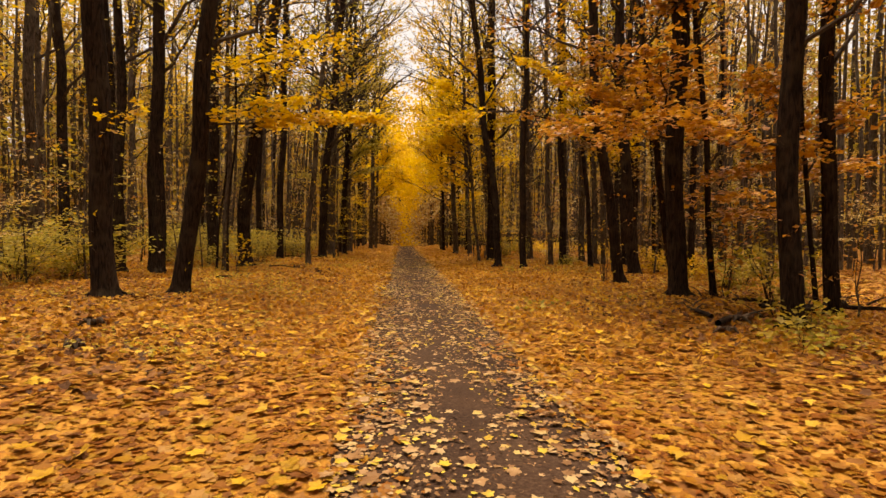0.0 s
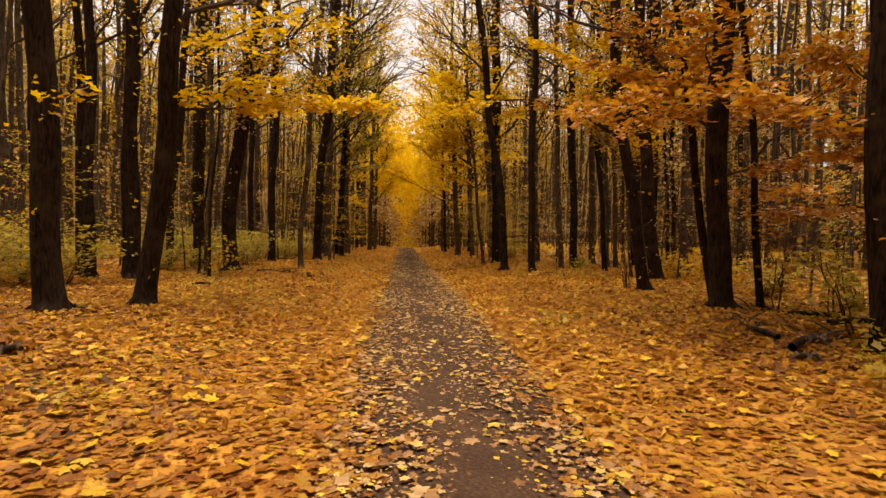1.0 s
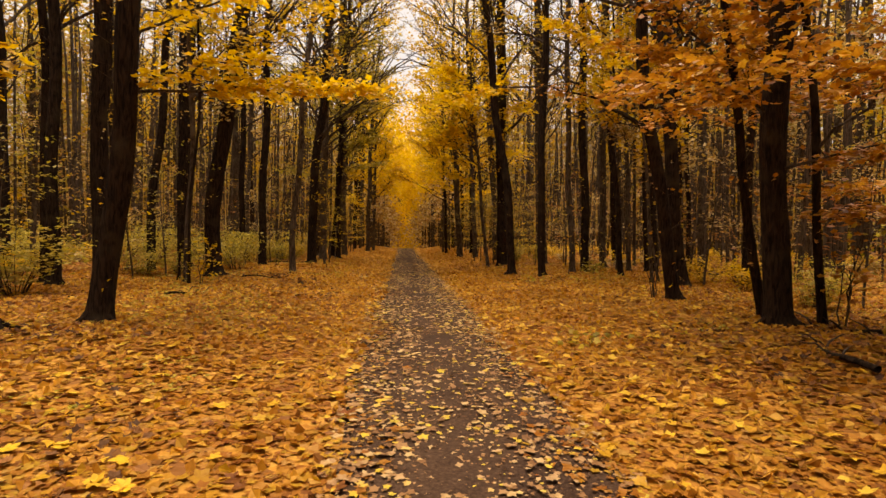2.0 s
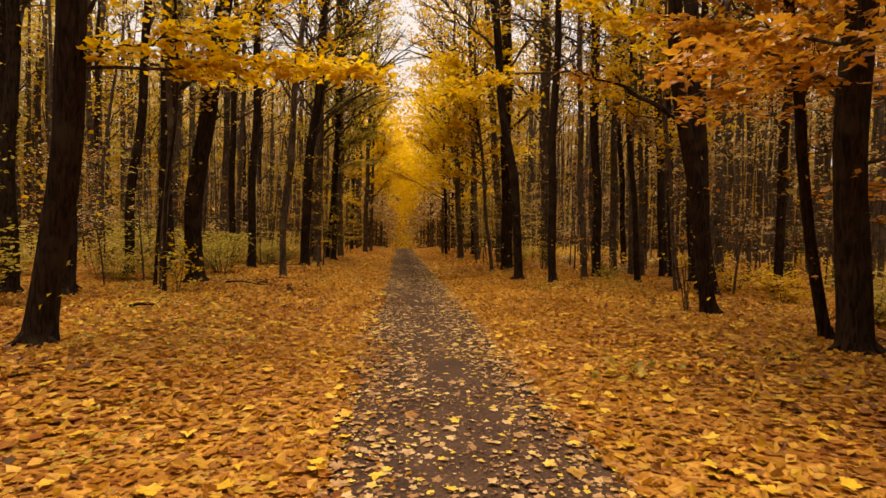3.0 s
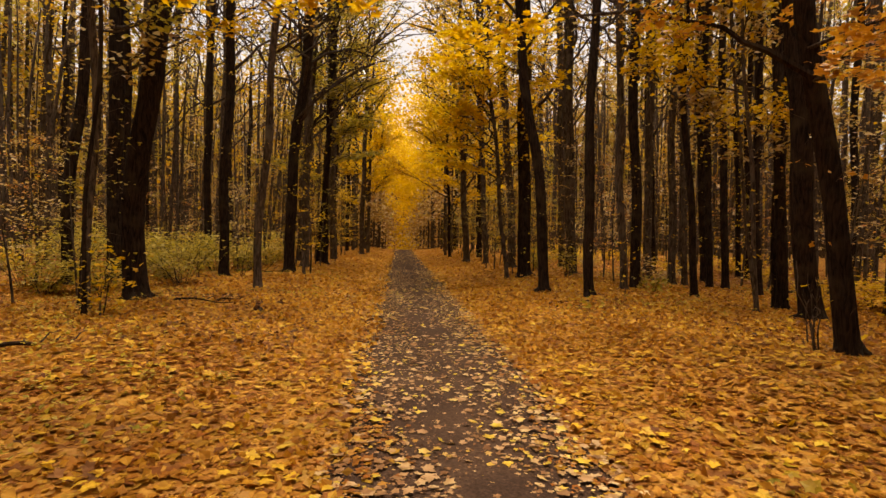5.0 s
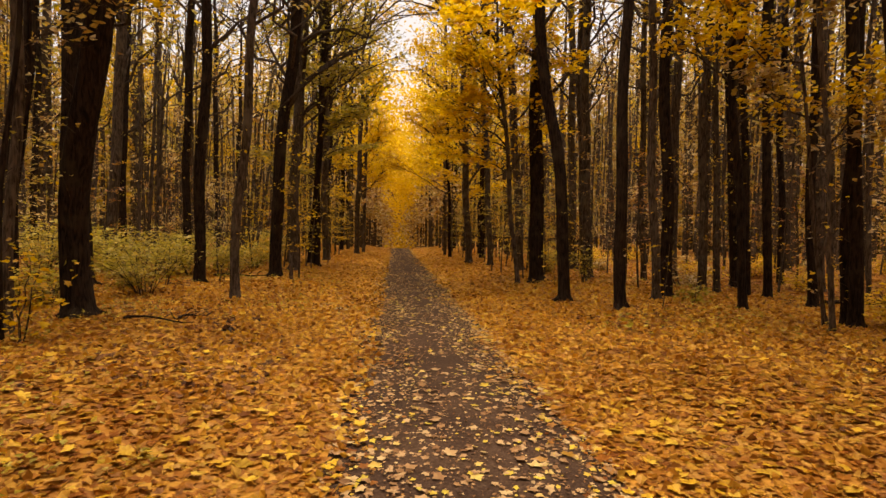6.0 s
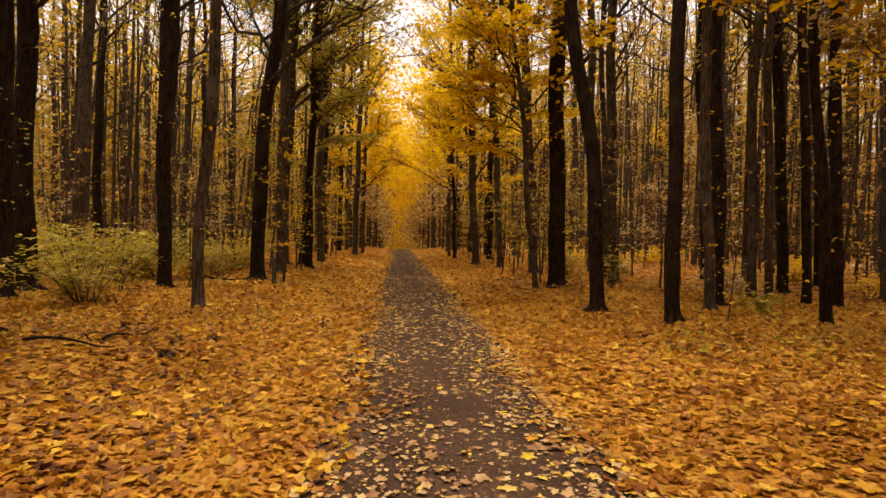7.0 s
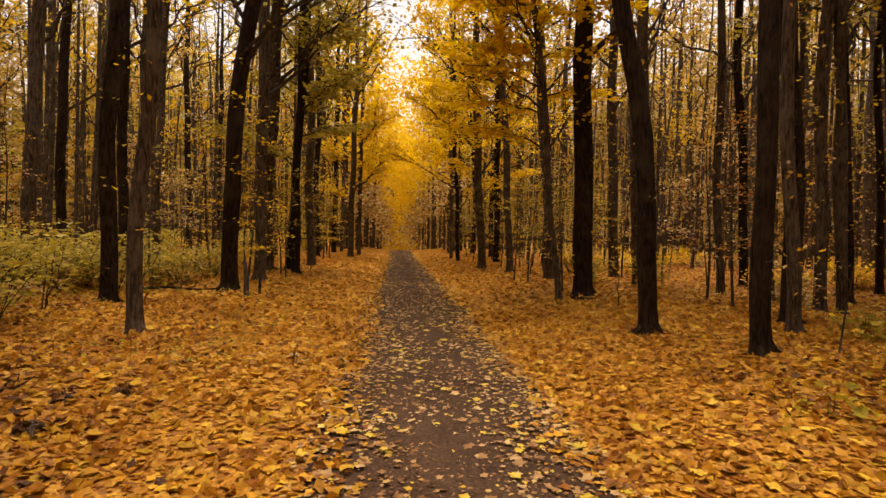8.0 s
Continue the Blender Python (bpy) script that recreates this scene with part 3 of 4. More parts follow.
gold_maple = forest_tree(2.94, 24.32, 0.15, -0.117, 0.0008, 6.8, "golden", tall=11, first=3.4, reach=2.6, limbs=14, per_twig=6, bark=m_bark_brown)
forest_tree(7.98, 24.43, 0.29, -0.028, 0.0014, 7.2, "yellow-green", per_twig=7, bark=m_bark_brown)
left_giant = forest_tree(-4.65, 24.63, 0.36, -0.015, 0.0116, 6.6, "yellow-green", first=4.6, reach=4.4, limbs=16, per_twig=3)
forest_tree(3.62, 24.68, 0.45, -0.026, 0.0003, 7.0, "golden", per_twig=4)
forest_tree(10.22, 24.77, 0.29, -0.057, 0.0002, 9.2, "yellow-green", per_twig=8)
forest_tree(12.29, 25.49, 0.21, -0.026, -0.0007, 7.7, "golden", per_twig=8)
forest_tree(7.56, 25.66, 0.20, -0.056, 0.0026, 7.5, "yellow-green", per_twig=9, bark=m_bark_brown)
forest_tree(10.88, 25.71, 0.27, -0.057, 0.0020, 7.7, "golden", per_twig=7, bark=m_bark_brown)
forest_tree(5.74, 26.03, 0.30, -0.050, 0.0010, 9.5, "ochre", per_twig=9, bark=m_bark_brown)
forest_tree(12.31, 26.15, 0.19, -0.038, -0.0003, 7.9, "golden", per_twig=8)
left_brown = forest_tree(-4.52, 26.46, 0.30, 0.012, 0.0003, 6.8, "yellow-green", first=4.6, reach=4.0, limbs=15, per_twig=3, bark=m_bark_brown)
forest_tree(5.91, 27.12, 0.19, -0.052, -0.0001, 5.7, "ochre", per_twig=9, bark=m_bark_brown)
forest_tree(-8.64, 27.58, 0.27, 0.005, 0.0009, 7.5, "golden", per_twig=8)
forest_tree(-11.49, 27.98, 0.37, 0.033, 0.0013, 5.1, "yellow-green", per_twig=7, bark=m_bark_brown)
forest_tree(9.96, 28.49, 0.26, -0.049, -0.0008, 8.7, "golden", per_twig=8)
forest_tree(4.02, 29.57, 0.34, -0.022, -0.0068, 7.2, "golden", per_twig=7, bark=m_bark_brown)
glow_d = forest_tree(-4.44, 30.24, 0.26, 0.007, 0.0015, 8.7, "yellow-green", tall=20, first=5.0, reach=3.4, limbs=12, per_twig=8, size=0.17)
forest_tree(-5.46, 30.38, 0.44, 0.012, 0.0027, 9.0, "ochre", first=5, reach=4.0, limbs=12, per_twig=5, bark=m_bark_brown)
forest_tree(6.55, 30.52, 0.33, -0.038, 0.0002, 9.6, "ochre", bark=m_bark_brown)
glow_f = forest_tree(-4.86, 31.10, 0.25, 0.049, 0.0024, 7.5, "yellow-green", tall=20, first=4.5, reach=3.4, limbs=12, per_twig=8, size=0.17)
forest_tree(-17.30, 31.53, 0.34, -0.011, -0.0005, 8.7, "golden", per_twig=9, bark=m_bark_brown)
right_ochre = forest_tree(3.15, 32.01, 0.26, -0.056, -0.0007, 7.0, "ochre", per_twig=7, bark=m_bark_brown)
forest_tree(-9.93, 32.15, 0.26, 0.019, 0.0016, 6.6, "golden", per_twig=9, bark=m_bark_brown)
forest_tree(-13.73, 32.78, 0.34, 0.010, 0.0011, 8.0, "yellow-green", per_twig=8)
forest_tree(-11.08, 33.61, 0.34, 0.006, -0.0002, 9.5, "ochre", per_twig=7, bark=m_bark_brown)
glow_b = forest_tree(2.44, 34.89, 0.35, -0.064, 0.0011, 9.1, "golden", tall=17, first=3.4, reach=3.6, limbs=12, per_twig=15, size=0.18, bark=m_bark_brown)
forest_tree(-20.52, 36.94, 0.32, 0.012, 0.0014, 8.8, "ochre", per_twig=6)
glow_e = forest_tree(1.79, 40.20, 0.19, -0.032, -0.0021, 5.5, "golden", tall=16, first=2.6, reach=3.6, limbs=12, per_twig=16, size=0.2)
forest_tree(-12.46, 40.97, 0.31, -0.020, 0.0002, 9.5, "ochre", per_twig=6)
glow_c = forest_tree(-4.19, 42.78, 0.33, 0.013, 0.0008, 9.8, "golden", tall=18, first=3.0, reach=3.8, limbs=12, per_twig=15, size=0.19, bark=m_bark_brown)
forest_tree(-14.19, 49.60, 0.34, 0.013, 0.0002, 12.0, "golden", per_twig=6)

# low boughs that hang into the view
bough(left_maple, (-4.2, 9.67, 3.55), (-0.75, 11.5, 4.2), 760, "golden", 0.6, 0.05, bare=0.25)
bough(left_maple, (-4.30, 9.67, 3.5), (-2.3, 9.9, 4.2), 260, "golden", 0.5, 0.08)
bough(left_maple, (-4.25, 9.67, 4.2), (-2.3, 10.6, 5.6), 200, "golden", 0.8, 0.10)
bough(left_maple, (-4.25, 9.67, 4.6), (-4.6, 12.0, 5.6), 150, "golden", 0.8, 0.10)
bough(old_maple, (-5.5, 8.44, 3.1), (-4.5, 8.0, 3.5), 50, "golden", 0.4, 0.08)
bough(orange_maple, (5.1, 9.13, 3.3), (2.5, 7.9, 3.2), 420, "orange", 0.8, 0.35)
bough(orange_maple, (5.1, 9.13, 3.2), (4.3, 10.9, 4.7), 380, "orange", 0.8, 0.15)
bough(orange_maple, (5.1, 9.13, 3.9), (4.0, 11.6, 5.1), 420, "orange", 0.9, 0.1)
bough(orange_maple, (5.2, 9.13, 2.5), (6.3, 7.6, 2.7), 300, "orange", 0.7, 0.1)
bough(orange_maple, (5.1, 9.13, 3.6), (4.0, 7.6, 4.6), 380, "orange", 0.9, 0.1)
bough(side_maple, (5.4, 6.06, 2.6), (3.9, 7.0, 3.3), 300, "orange", 0.7, 0.1)
bough(side_maple, (5.4, 6.06, 2.9), (6.4, 8.0, 2.8), 300, "orange", 0.8, 0.1)
bough(side_slim, (7.1, 7.5, 1.9), (6.4, 9.6, 1.9), 320, "orange", 0.9, 0.1)
bough(side_slim, (7.1, 7.5, 2.6), (8.4, 9.2, 2.9), 320, "orange", 0.9, 0.1)
bough(thin_maple, (5.9, 9.38, 2.2), (7.4, 10.6, 2.4), 300, "orange", 0.9, 0.1)
bough(thin_maple, (5.9, 9.38, 3.2), (6.8, 11.0, 4.2), 360, "orange", 0.9, 0.1)
bough(leaning_maple, (4.85, 12.62, 3.75), (2.9, 13.4, 4.85), 60, "orange", 0.6, 0.15, radius=0.06, bare=0.5, bark=m_bark)
bough(leaning_maple, (4.85, 12.62, 3.7), (4.6, 10.7, 3.8), 240, "orange", 0.6, 0.1)
bough(leaning_maple, (2.95, 13.38, 4.85), (0.3, 15.2, 4.7), 300, "golden", 0.7, 0.2, radius=0.025, bare=0.3)
bough(leaning_maple, (4.7, 12.62, 4.8), (3.0, 13.6, 6.3), 360, "golden", 0.9, 0.15)
bough(leaning_maple, (4.7, 12.62, 4.6), (6.2, 13.5, 5.4), 300, "orange", 0.9, 0.15)
bough(leaning_maple, (4.75, 12.62, 4.1), (7.3, 11.4, 4.7), 340, "orange", 0.9, 0.15)
bough(far_maple, (8.95, 15.8, 4.2), (6.9, 14.0, 5.2), 360, "orange", 0.9, 0.15)
bough(far_maple, (8.95, 15.8, 5.4), (8.0, 13.4, 6.6), 360, "orange", 0.9, 0.15)
for zz, tipx, tipy in ((3.6, 1.0, 25.5), (4.4, 0.7, 26.6), (5.2, 1.2, 24.2), (5.9, 0.9, 27.2), (6.6, 1.6, 25.0), (7.2, 1.2, 26.4), (4.8, 4.6, 26.8), (6.2, 4.4, 23.6), (7.8, 2.2, 27.4), (5.0, 0.6, 25.0),
                       (6.0, 1.8, 22.6), (7.0, 3.6, 22.8), (8.2, 1.0, 25.2), (8.8, 2.6, 23.4), (7.6, 0.8, 23.6), (5.6, 3.6, 25.6), (6.8, 0.4, 25.8), (8.4, 3.6, 24.8)):
    bough(gold_maple, (2.94 - 0.115 * zz, 24.32, zz), (tipx, tipy, zz + 0.7), 320, "bright yellow", 1.1, 0.15, size=0.15, shapes=MAPLES)



# crowns that lean over the path further on
for tree, x, y, leaves in ((glow_b, 2.44, 34.9, "bright yellow"), (glow_e, 1.79, 40.2, "bright yellow"), (glow_c, -4.19, 42.8, "bright yellow"),
                           (glow_d, -4.44, 30.2, "yellow-green"), (glow_f, -4.86, 31.1, "yellow-green")):
    side = -1 if x > 0 else 1
    for k in range(9):
        zz = (3.4 if leaves == "bright yellow" else 3.9) + 0.85 * k
        spread_x = side * (1.6 + 0.9 * ((k * 5) % 4) / 3) if k % 3 else -side * 1.8
        bough(tree, (x + 0.1 * side, y, zz), (x + spread_x, y + (1.9 if k % 2 else -1.7), zz + 0.8), 270, leaves, 1.1, 0.15, size=0.18, shapes=SIMPLE)

for base, tip in (((-5.35, 16.5, 4.9), (-2.5, 17.4, 6.5)), ((-5.2, 16.5, 6.0), (-2.2, 15.8, 7.4)), ((-5.1, 16.5, 7.0), (-2.9, 18.4, 8.6)), ((-5.2, 16.5, 5.6), (-4.4, 13.9, 7.0))):
    bough(bowed_tree, base, tip, 300, "golden", 0.9, 0.15)

# half-bare branches that arch over the path
for tree, x, y, reach in ((left_giant, -4.6, 24.6, 3.6), (left_brown, -4.5, 26.5, 3.8), (right_ochre, 3.0, 32.0, -2.8)):
    for k in range(7):
        zz = 5.4 + 1.25 * k
        bough(tree, (x, y, zz), (x + reach * (1.0 - 0.07 * ((k * 3) % 5)), y + (1.6 if k % 2 else -1.2), zz + 2.1), 90, "yellow-green" if x < 0 else "golden", 1.3, 0.3, size=0.14, radius=0.045, bare=0.2, shapes=SIMPLE)

# the wood further in: a few grown forms, set out at random
def grown(leaves, tall, d, first, reach, limbs, per_twig, size, a, bark=None):
    t = forest_tree(0.0, 400.0, d, a, 0.0, 8.0, leaves, tall, first, reach, limbs, per_twig, bark, size, True)
    return tagged(t, f"tall slender dark trunk with sparse {leaves} leaves deep in the wood", "tree", "trees of the wood")


# these take the paler bark, the haze of distance put into its colour
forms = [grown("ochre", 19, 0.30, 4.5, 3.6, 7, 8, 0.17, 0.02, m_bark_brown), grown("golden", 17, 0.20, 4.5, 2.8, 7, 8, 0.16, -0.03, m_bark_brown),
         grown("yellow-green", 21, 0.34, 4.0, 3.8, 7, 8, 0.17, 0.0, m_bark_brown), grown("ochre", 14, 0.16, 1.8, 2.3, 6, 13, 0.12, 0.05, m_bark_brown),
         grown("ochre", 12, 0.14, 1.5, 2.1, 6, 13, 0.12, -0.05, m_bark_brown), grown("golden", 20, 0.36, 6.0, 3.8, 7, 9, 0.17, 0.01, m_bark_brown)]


def sapling(leaves, tall):
    """A thin young maple with a few side shoots and scattered leaves."""
    s = new("sapling")
    tagged(s, f"thin young tree with scattered {leaves} leaves among the trunks", "sapling", "saplings of the wood")
    wood, leaf = Soup(), Soup()
    z = np.linspace(0, tall, 9)
    lean = rng.normal(0, 0.05, 2)
    line = np.stack([lean[0] * z + 0.05 * np.sin(z * 1.4), lean[1] * z + 0.05 * np.cos(z * 1.1), z], -1)
    tube(wood, line, np.linspace(0.012 + 0.005 * tall, 0.006, 9), 6)
    part("stem", wood, m_bark_brown, s)
    wood, spots = Soup(), []
    for k in range(int(6 + tall * 2.5)):
        f = rng.uniform(0.15, 1.0)
        at = np.array([np.interp(f * tall, z, line[:, c]) for c in range(3)])
        ang = rng.uniform(0, 6.28)
        out = np.array([np.cos(ang), np.sin(ang), rng.uniform(0.0, 0.6)]) * rng.uniform(0.4, 1.1)
        tl = bend(at, at + out, 4, 0.08, 0.03)
        tube(wood, tl, [0.009, 0.007, 0.005, 0.003], 3)
        n = 14
        spots.append(at + out * rng.uniform(0.3, 1.1, (n, 1)) + rng.normal(0, 0.13, (n, 3)) * (1, 1, 0.25))
    part("twig_tangle", wood, m_bark_brown, s, kind="stuff")
    spots = np.concatenate(spots)
    scatter(leaf, spots, rng.uniform(0.6, 1.2, len(spots)) * 0.10, None, 0.28, SIMPLE)
    part("foliage", leaf, LEAF[leaves], s, kind="stuff")
    return s


def shrub(leaves, wide, tall, n):
    """Low undergrowth: many thin stems from one root, with small leaves in loose layers."""
    s = new("shrub")
    tagged(s, f"low {leaves} undergrowth bush with thin stems on the leaf litter", "shrub", "undergrowth")
    wood, leaf = Soup(), Soup()
    spots = []
    for k in range(n):
        ang, ln = rng.uniform(0, 6.28), rng.uniform(0.4, 1.0)
        tip = np.array([np.cos(ang) * wide * ln, np.sin(ang) * wide * ln, tall * rng.uniform(0.4, 1.0)])
        root = np.array([np.cos(ang), np.sin(ang), 0]) * 0.1 * wide
        tl = bend(root, tip, 5, 0.15 * tall, 0.04)
        tube(wood, tl, np.linspace(0.008, 0.003, 5), 3)
        m = 30
        i = rng.integers(1, 5, m)
        spots.append(tl[i] + rng.normal(0, 0.17, (m, 3)) * (1, 1, 0.25))
    part("stem_tangle", wood, m_twig, s, kind="stuff")
    spots = np.concatenate(spots)
    spots[:, 2] = np.maximum(spots[:, 2], 0.05)
    scatter(leaf, spots, rng.uniform(0.6, 1.2, len(spots)) * 0.115, None, 0.26, SIMPLE)
    part("foliage", leaf, LEAF[leaves], s, kind="stuff")
    return s


sap_forms = [sapling("golden", 4.5), sapling("yellow-green", 3.2), sapling("ochre", 5.5), sapling("ochre", 2.6), sapling("ochre", 4.2), sapling("orange", 4.0)]
bush_forms = [shrub("yellow-green", 0.9, 0.9, 16), shrub("yellow-green", 1.2, 1.3, 20), shrub("golden", 0.8, 0.7, 14), shrub("ochre", 0.6, 0.5, 11)]

taken = [np.array(o.location[:2]) for o in scene.objects if o.name.startswith("tree") and o.location.y < 300]


def free(x, y, gap):
    return all((x - q[0]) ** 2 + (y - q[1]) ** 2 > gap * gap for q in taken)


def set_out(shapes, count, span, gap, keep, fresh=True):
    """Copies of the grown forms at random free places that keep() allows; the first copies move the forms themselves."""
    done, pick = 0, random.Random(count * 13 + len(shapes))
    while done < count:
        x, y = pick.uniform(*span[0]), pick.uniform(*span[1])
        if not keep(x, y) or not free(x, y, gap):
            continue
        taken.append(np.array((x, y)))
        m = pose(x, y, float(height(x, y)) - 0.03, pick.uniform(-2, 2), pick.uniform(-2, 2), pick.uniform(0, 360))
        f = shapes[done % len(shapes)]
        if fresh and done < len(shapes):
            f.matrix_basis = m
        else:
            copy_thing(f, m)
        done += 1


def avenue_tree(leaves, tall, per_twig):
    t = forest_tree(0.0, 400.0, 0.28, -0.01, 0.0, 8.0, leaves, tall, 3.6, 4.4, 12, per_twig, None, 0.17, True)
    return tagged(t, f"tall spreading tree with {leaves} leaves lining the path", "tree", "trees of the wood")


rows = [avenue_tree("bright yellow", 20, 9), avenue_tree("yellow-green", 22, 7), avenue_tree("bright yellow", 17, 10)]
done = 0
for k in range(9):
    y = 37.0 + 2.9 * k
    side = -1 if k % 2 else 1
    x = centre(y) + side * (4.2 + 1.0 * ((k * 7) % 5) / 5)
    if free(x, y, 1.0):
        taken.append(np.array((x, y)))
        m = pose(x, y, float(height(x, y)) - 0.03, 0, 0, 67 * k)
        if done < 3:
            rows[done].matrix_basis = m
        else:
            copy_thing(rows[done % 3], m)
        done += 1


def deep(x, y):
    off = abs(x - centre(y))
    return off > 3.2 + (1.4 if y < 33 else 0) and (y > 33 or y < 3 or off > 9.5 + 0.2 * max(0, 20 - y)) and not (y < 4 and off < 7)


def understorey(x, y):
    off = abs(x - centre(y))
    return off > (6.2 if y < 17 else 5.6 if y < 24 else 4.3) and not (y < 13 and off < 8)


def thicket(x, y):
    return (x < centre(y) - (7.0 if y < 18 else 5.6) or x > centre(y) + 7.2) and not (y < 9 and abs(x) < 6.5)


set_out(forms, 132, ((-30, 30), (-12, 64)), 1.4, deep)
# unseen trees behind and beside the start, added to shade the near ground
set_out(forms, 18, ((-9, 9), (-14, -1)), 1.6, lambda x, y: abs(x - centre(y)) > 2.6, False)
set_out(forms, 16, ((-10, 10), (-12, 6)), 1.6, lambda x, y: 4.6 < abs(x - centre(y)) < 10 and y < abs(x - 0.3) - 3.0, False)
set_out(sap_forms[:2], 96, ((-9, 9), (24, 58)), 0.6, lambda x, y: 3.3 < abs(x - centre(y)) < 7.5)
set_out(sap_forms[1:], 140, ((-19, 19), (8, 52)), 0.7, understorey)
set_out(sap_forms[2:], 16, ((4, 15), (13, 42)), 0.6, understorey, False)
for x, y, k, s, r in ((-8.7, 10.9, 1, 1.1, 10), (-8.4, 9.3, 0, 0.8, 80), (-9.6, 10.2, 1, 1.0, 200), (-8.0, 12.6, 1, 1.2, 300), (-10.2, 12.8, 0, 1.3, 30),
                      (-9.4, 18.9, 1, 1.0, 50), (-8.3, 17.9, 0, 1.0, 120), (-7.8, 23.4, 1, 1.0, 15), (-7.0, 20.9, 0, 0.9, 260), (-8.9, 24.1, 1, 1.1, 170),
                      (-10.1, 22.2, 1, 1.1, 95), (-6.9, 25.6, 0, 1.0, 44), (-6.2, 27.5, 0, 1.1, 144), (-5.6, 31.0, 1, 0.9, 222), (-11.5, 24.6, 1, 1.2, 333),
                      (7.6, 11.6, 0, 0.9, 21), (9.1, 13.2, 1, 0.8, 77), (8.4, 9.8, 0, 0.9, 180), (4.6, 27.8, 0, 1.0, 18), (5.4, 31.5, 1, 0.9, 98)):
    copy_thing(bush_forms[k], pose(x, y, float(height(x, y)) - 0.02, 0, 0, r) @ Matrix.Scale(s, 4))
    taken.append(np.array((x, y)))
set_out(bush_forms[:2], 66, ((-20, -5), (7, 50)), 0.7, thicket)
set_out(bush_forms[2:], 90, ((-20, 20), (13, 52)), 0.7, thicket)


# ---- woods beyond ----
def far_wood():
    """Stems and foliage too deep in the wood to count."""
    stems = Soup()
    leaf = {"golden": Soup(), "ochre": Soup(), "yellow-green": Soup()}
    n = 0
    while n < 1100:
        x, y = rng.uniform(-58, 58), rng.uniform(-30, 125)
        off = abs(x - centre(y))
        if off < (4.0 if y < 64 else 4.6) or (y < 64 and off < 21 and y > -12):
            continue
        n += 1
        d, tall = rng.uniform(0.16, 0.46), rng.uniform(18, 27)
        h = float(height(x, y))
        tube(stems, [(x, y, h - 0.3), (x + rng.normal(0, 0.25), y, h + tall * 0.5), (x + rng.normal(0, 0.5), y, h + tall)], [d / 2, d * 0.4, 0.05], 5)
        sprays, each = 24, 18 if y > 0 else 6
        heart = rng.normal(0, 1, (sprays, 3)) * (1.5, 1.5, 0) + (x, y, h)
        heart[:, 2] += tall * rng.beta(1.7, 1.1, sprays) + 0.6
        k = sprays * each
        p = np.repeat(heart, each, axis=0) + rng.normal(0, 1, (k, 3)) * (0.75, 0.75, 0.16)
        scatter(leaf[("golden", "ochre", "yellow-green", "ochre", "ochre", "yellow-green")[n % 6]], p, rng.uniform(0.16, 0.31, k) * (0.75 + np.hypot(x, y - 7) / 60), None, 0.42, SIMPLE)
    n = 0
    while n < 330:
        x, y = rng.uniform(-27, 27), rng.uniform(12, 66)
        off = abs(x - centre(y))
        if off < (10.5 if y < 34 else 5.0) or not free(x, y, 0.7):
            continue
        n += 1
        d, tall = rng.uniform(0.07, 0.2), rng.uniform(9, 17)
        h = float(height(x, y))
        lean = rng.normal(0, 0.25, 2)
        tube(stems, [(x, y, h - 0.2), (x + lean[0], y + lean[1], h + tall * 0.4), (x + lean[0] * 1.5, y, h + tall * 0.7), (x + lean[0] * 3, y, h + tall)], [d / 2, d * 0.42, d * 0.3, 0.02], 6)
    # paler bark here too, for the veil over far trunks
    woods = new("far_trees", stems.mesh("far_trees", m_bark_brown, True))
    tagged(woods, "uncounted dark trunks deep in the autumn wood", "woods", kind="stuff")
    for name, soup in leaf.items():
        ob = new("far_foliage", soup.mesh("far_foliage", LEAF[name]))
        tagged(ob, f"{name} foliage filling the depth of the wood", "foliage", kind="stuff")


far_wood()


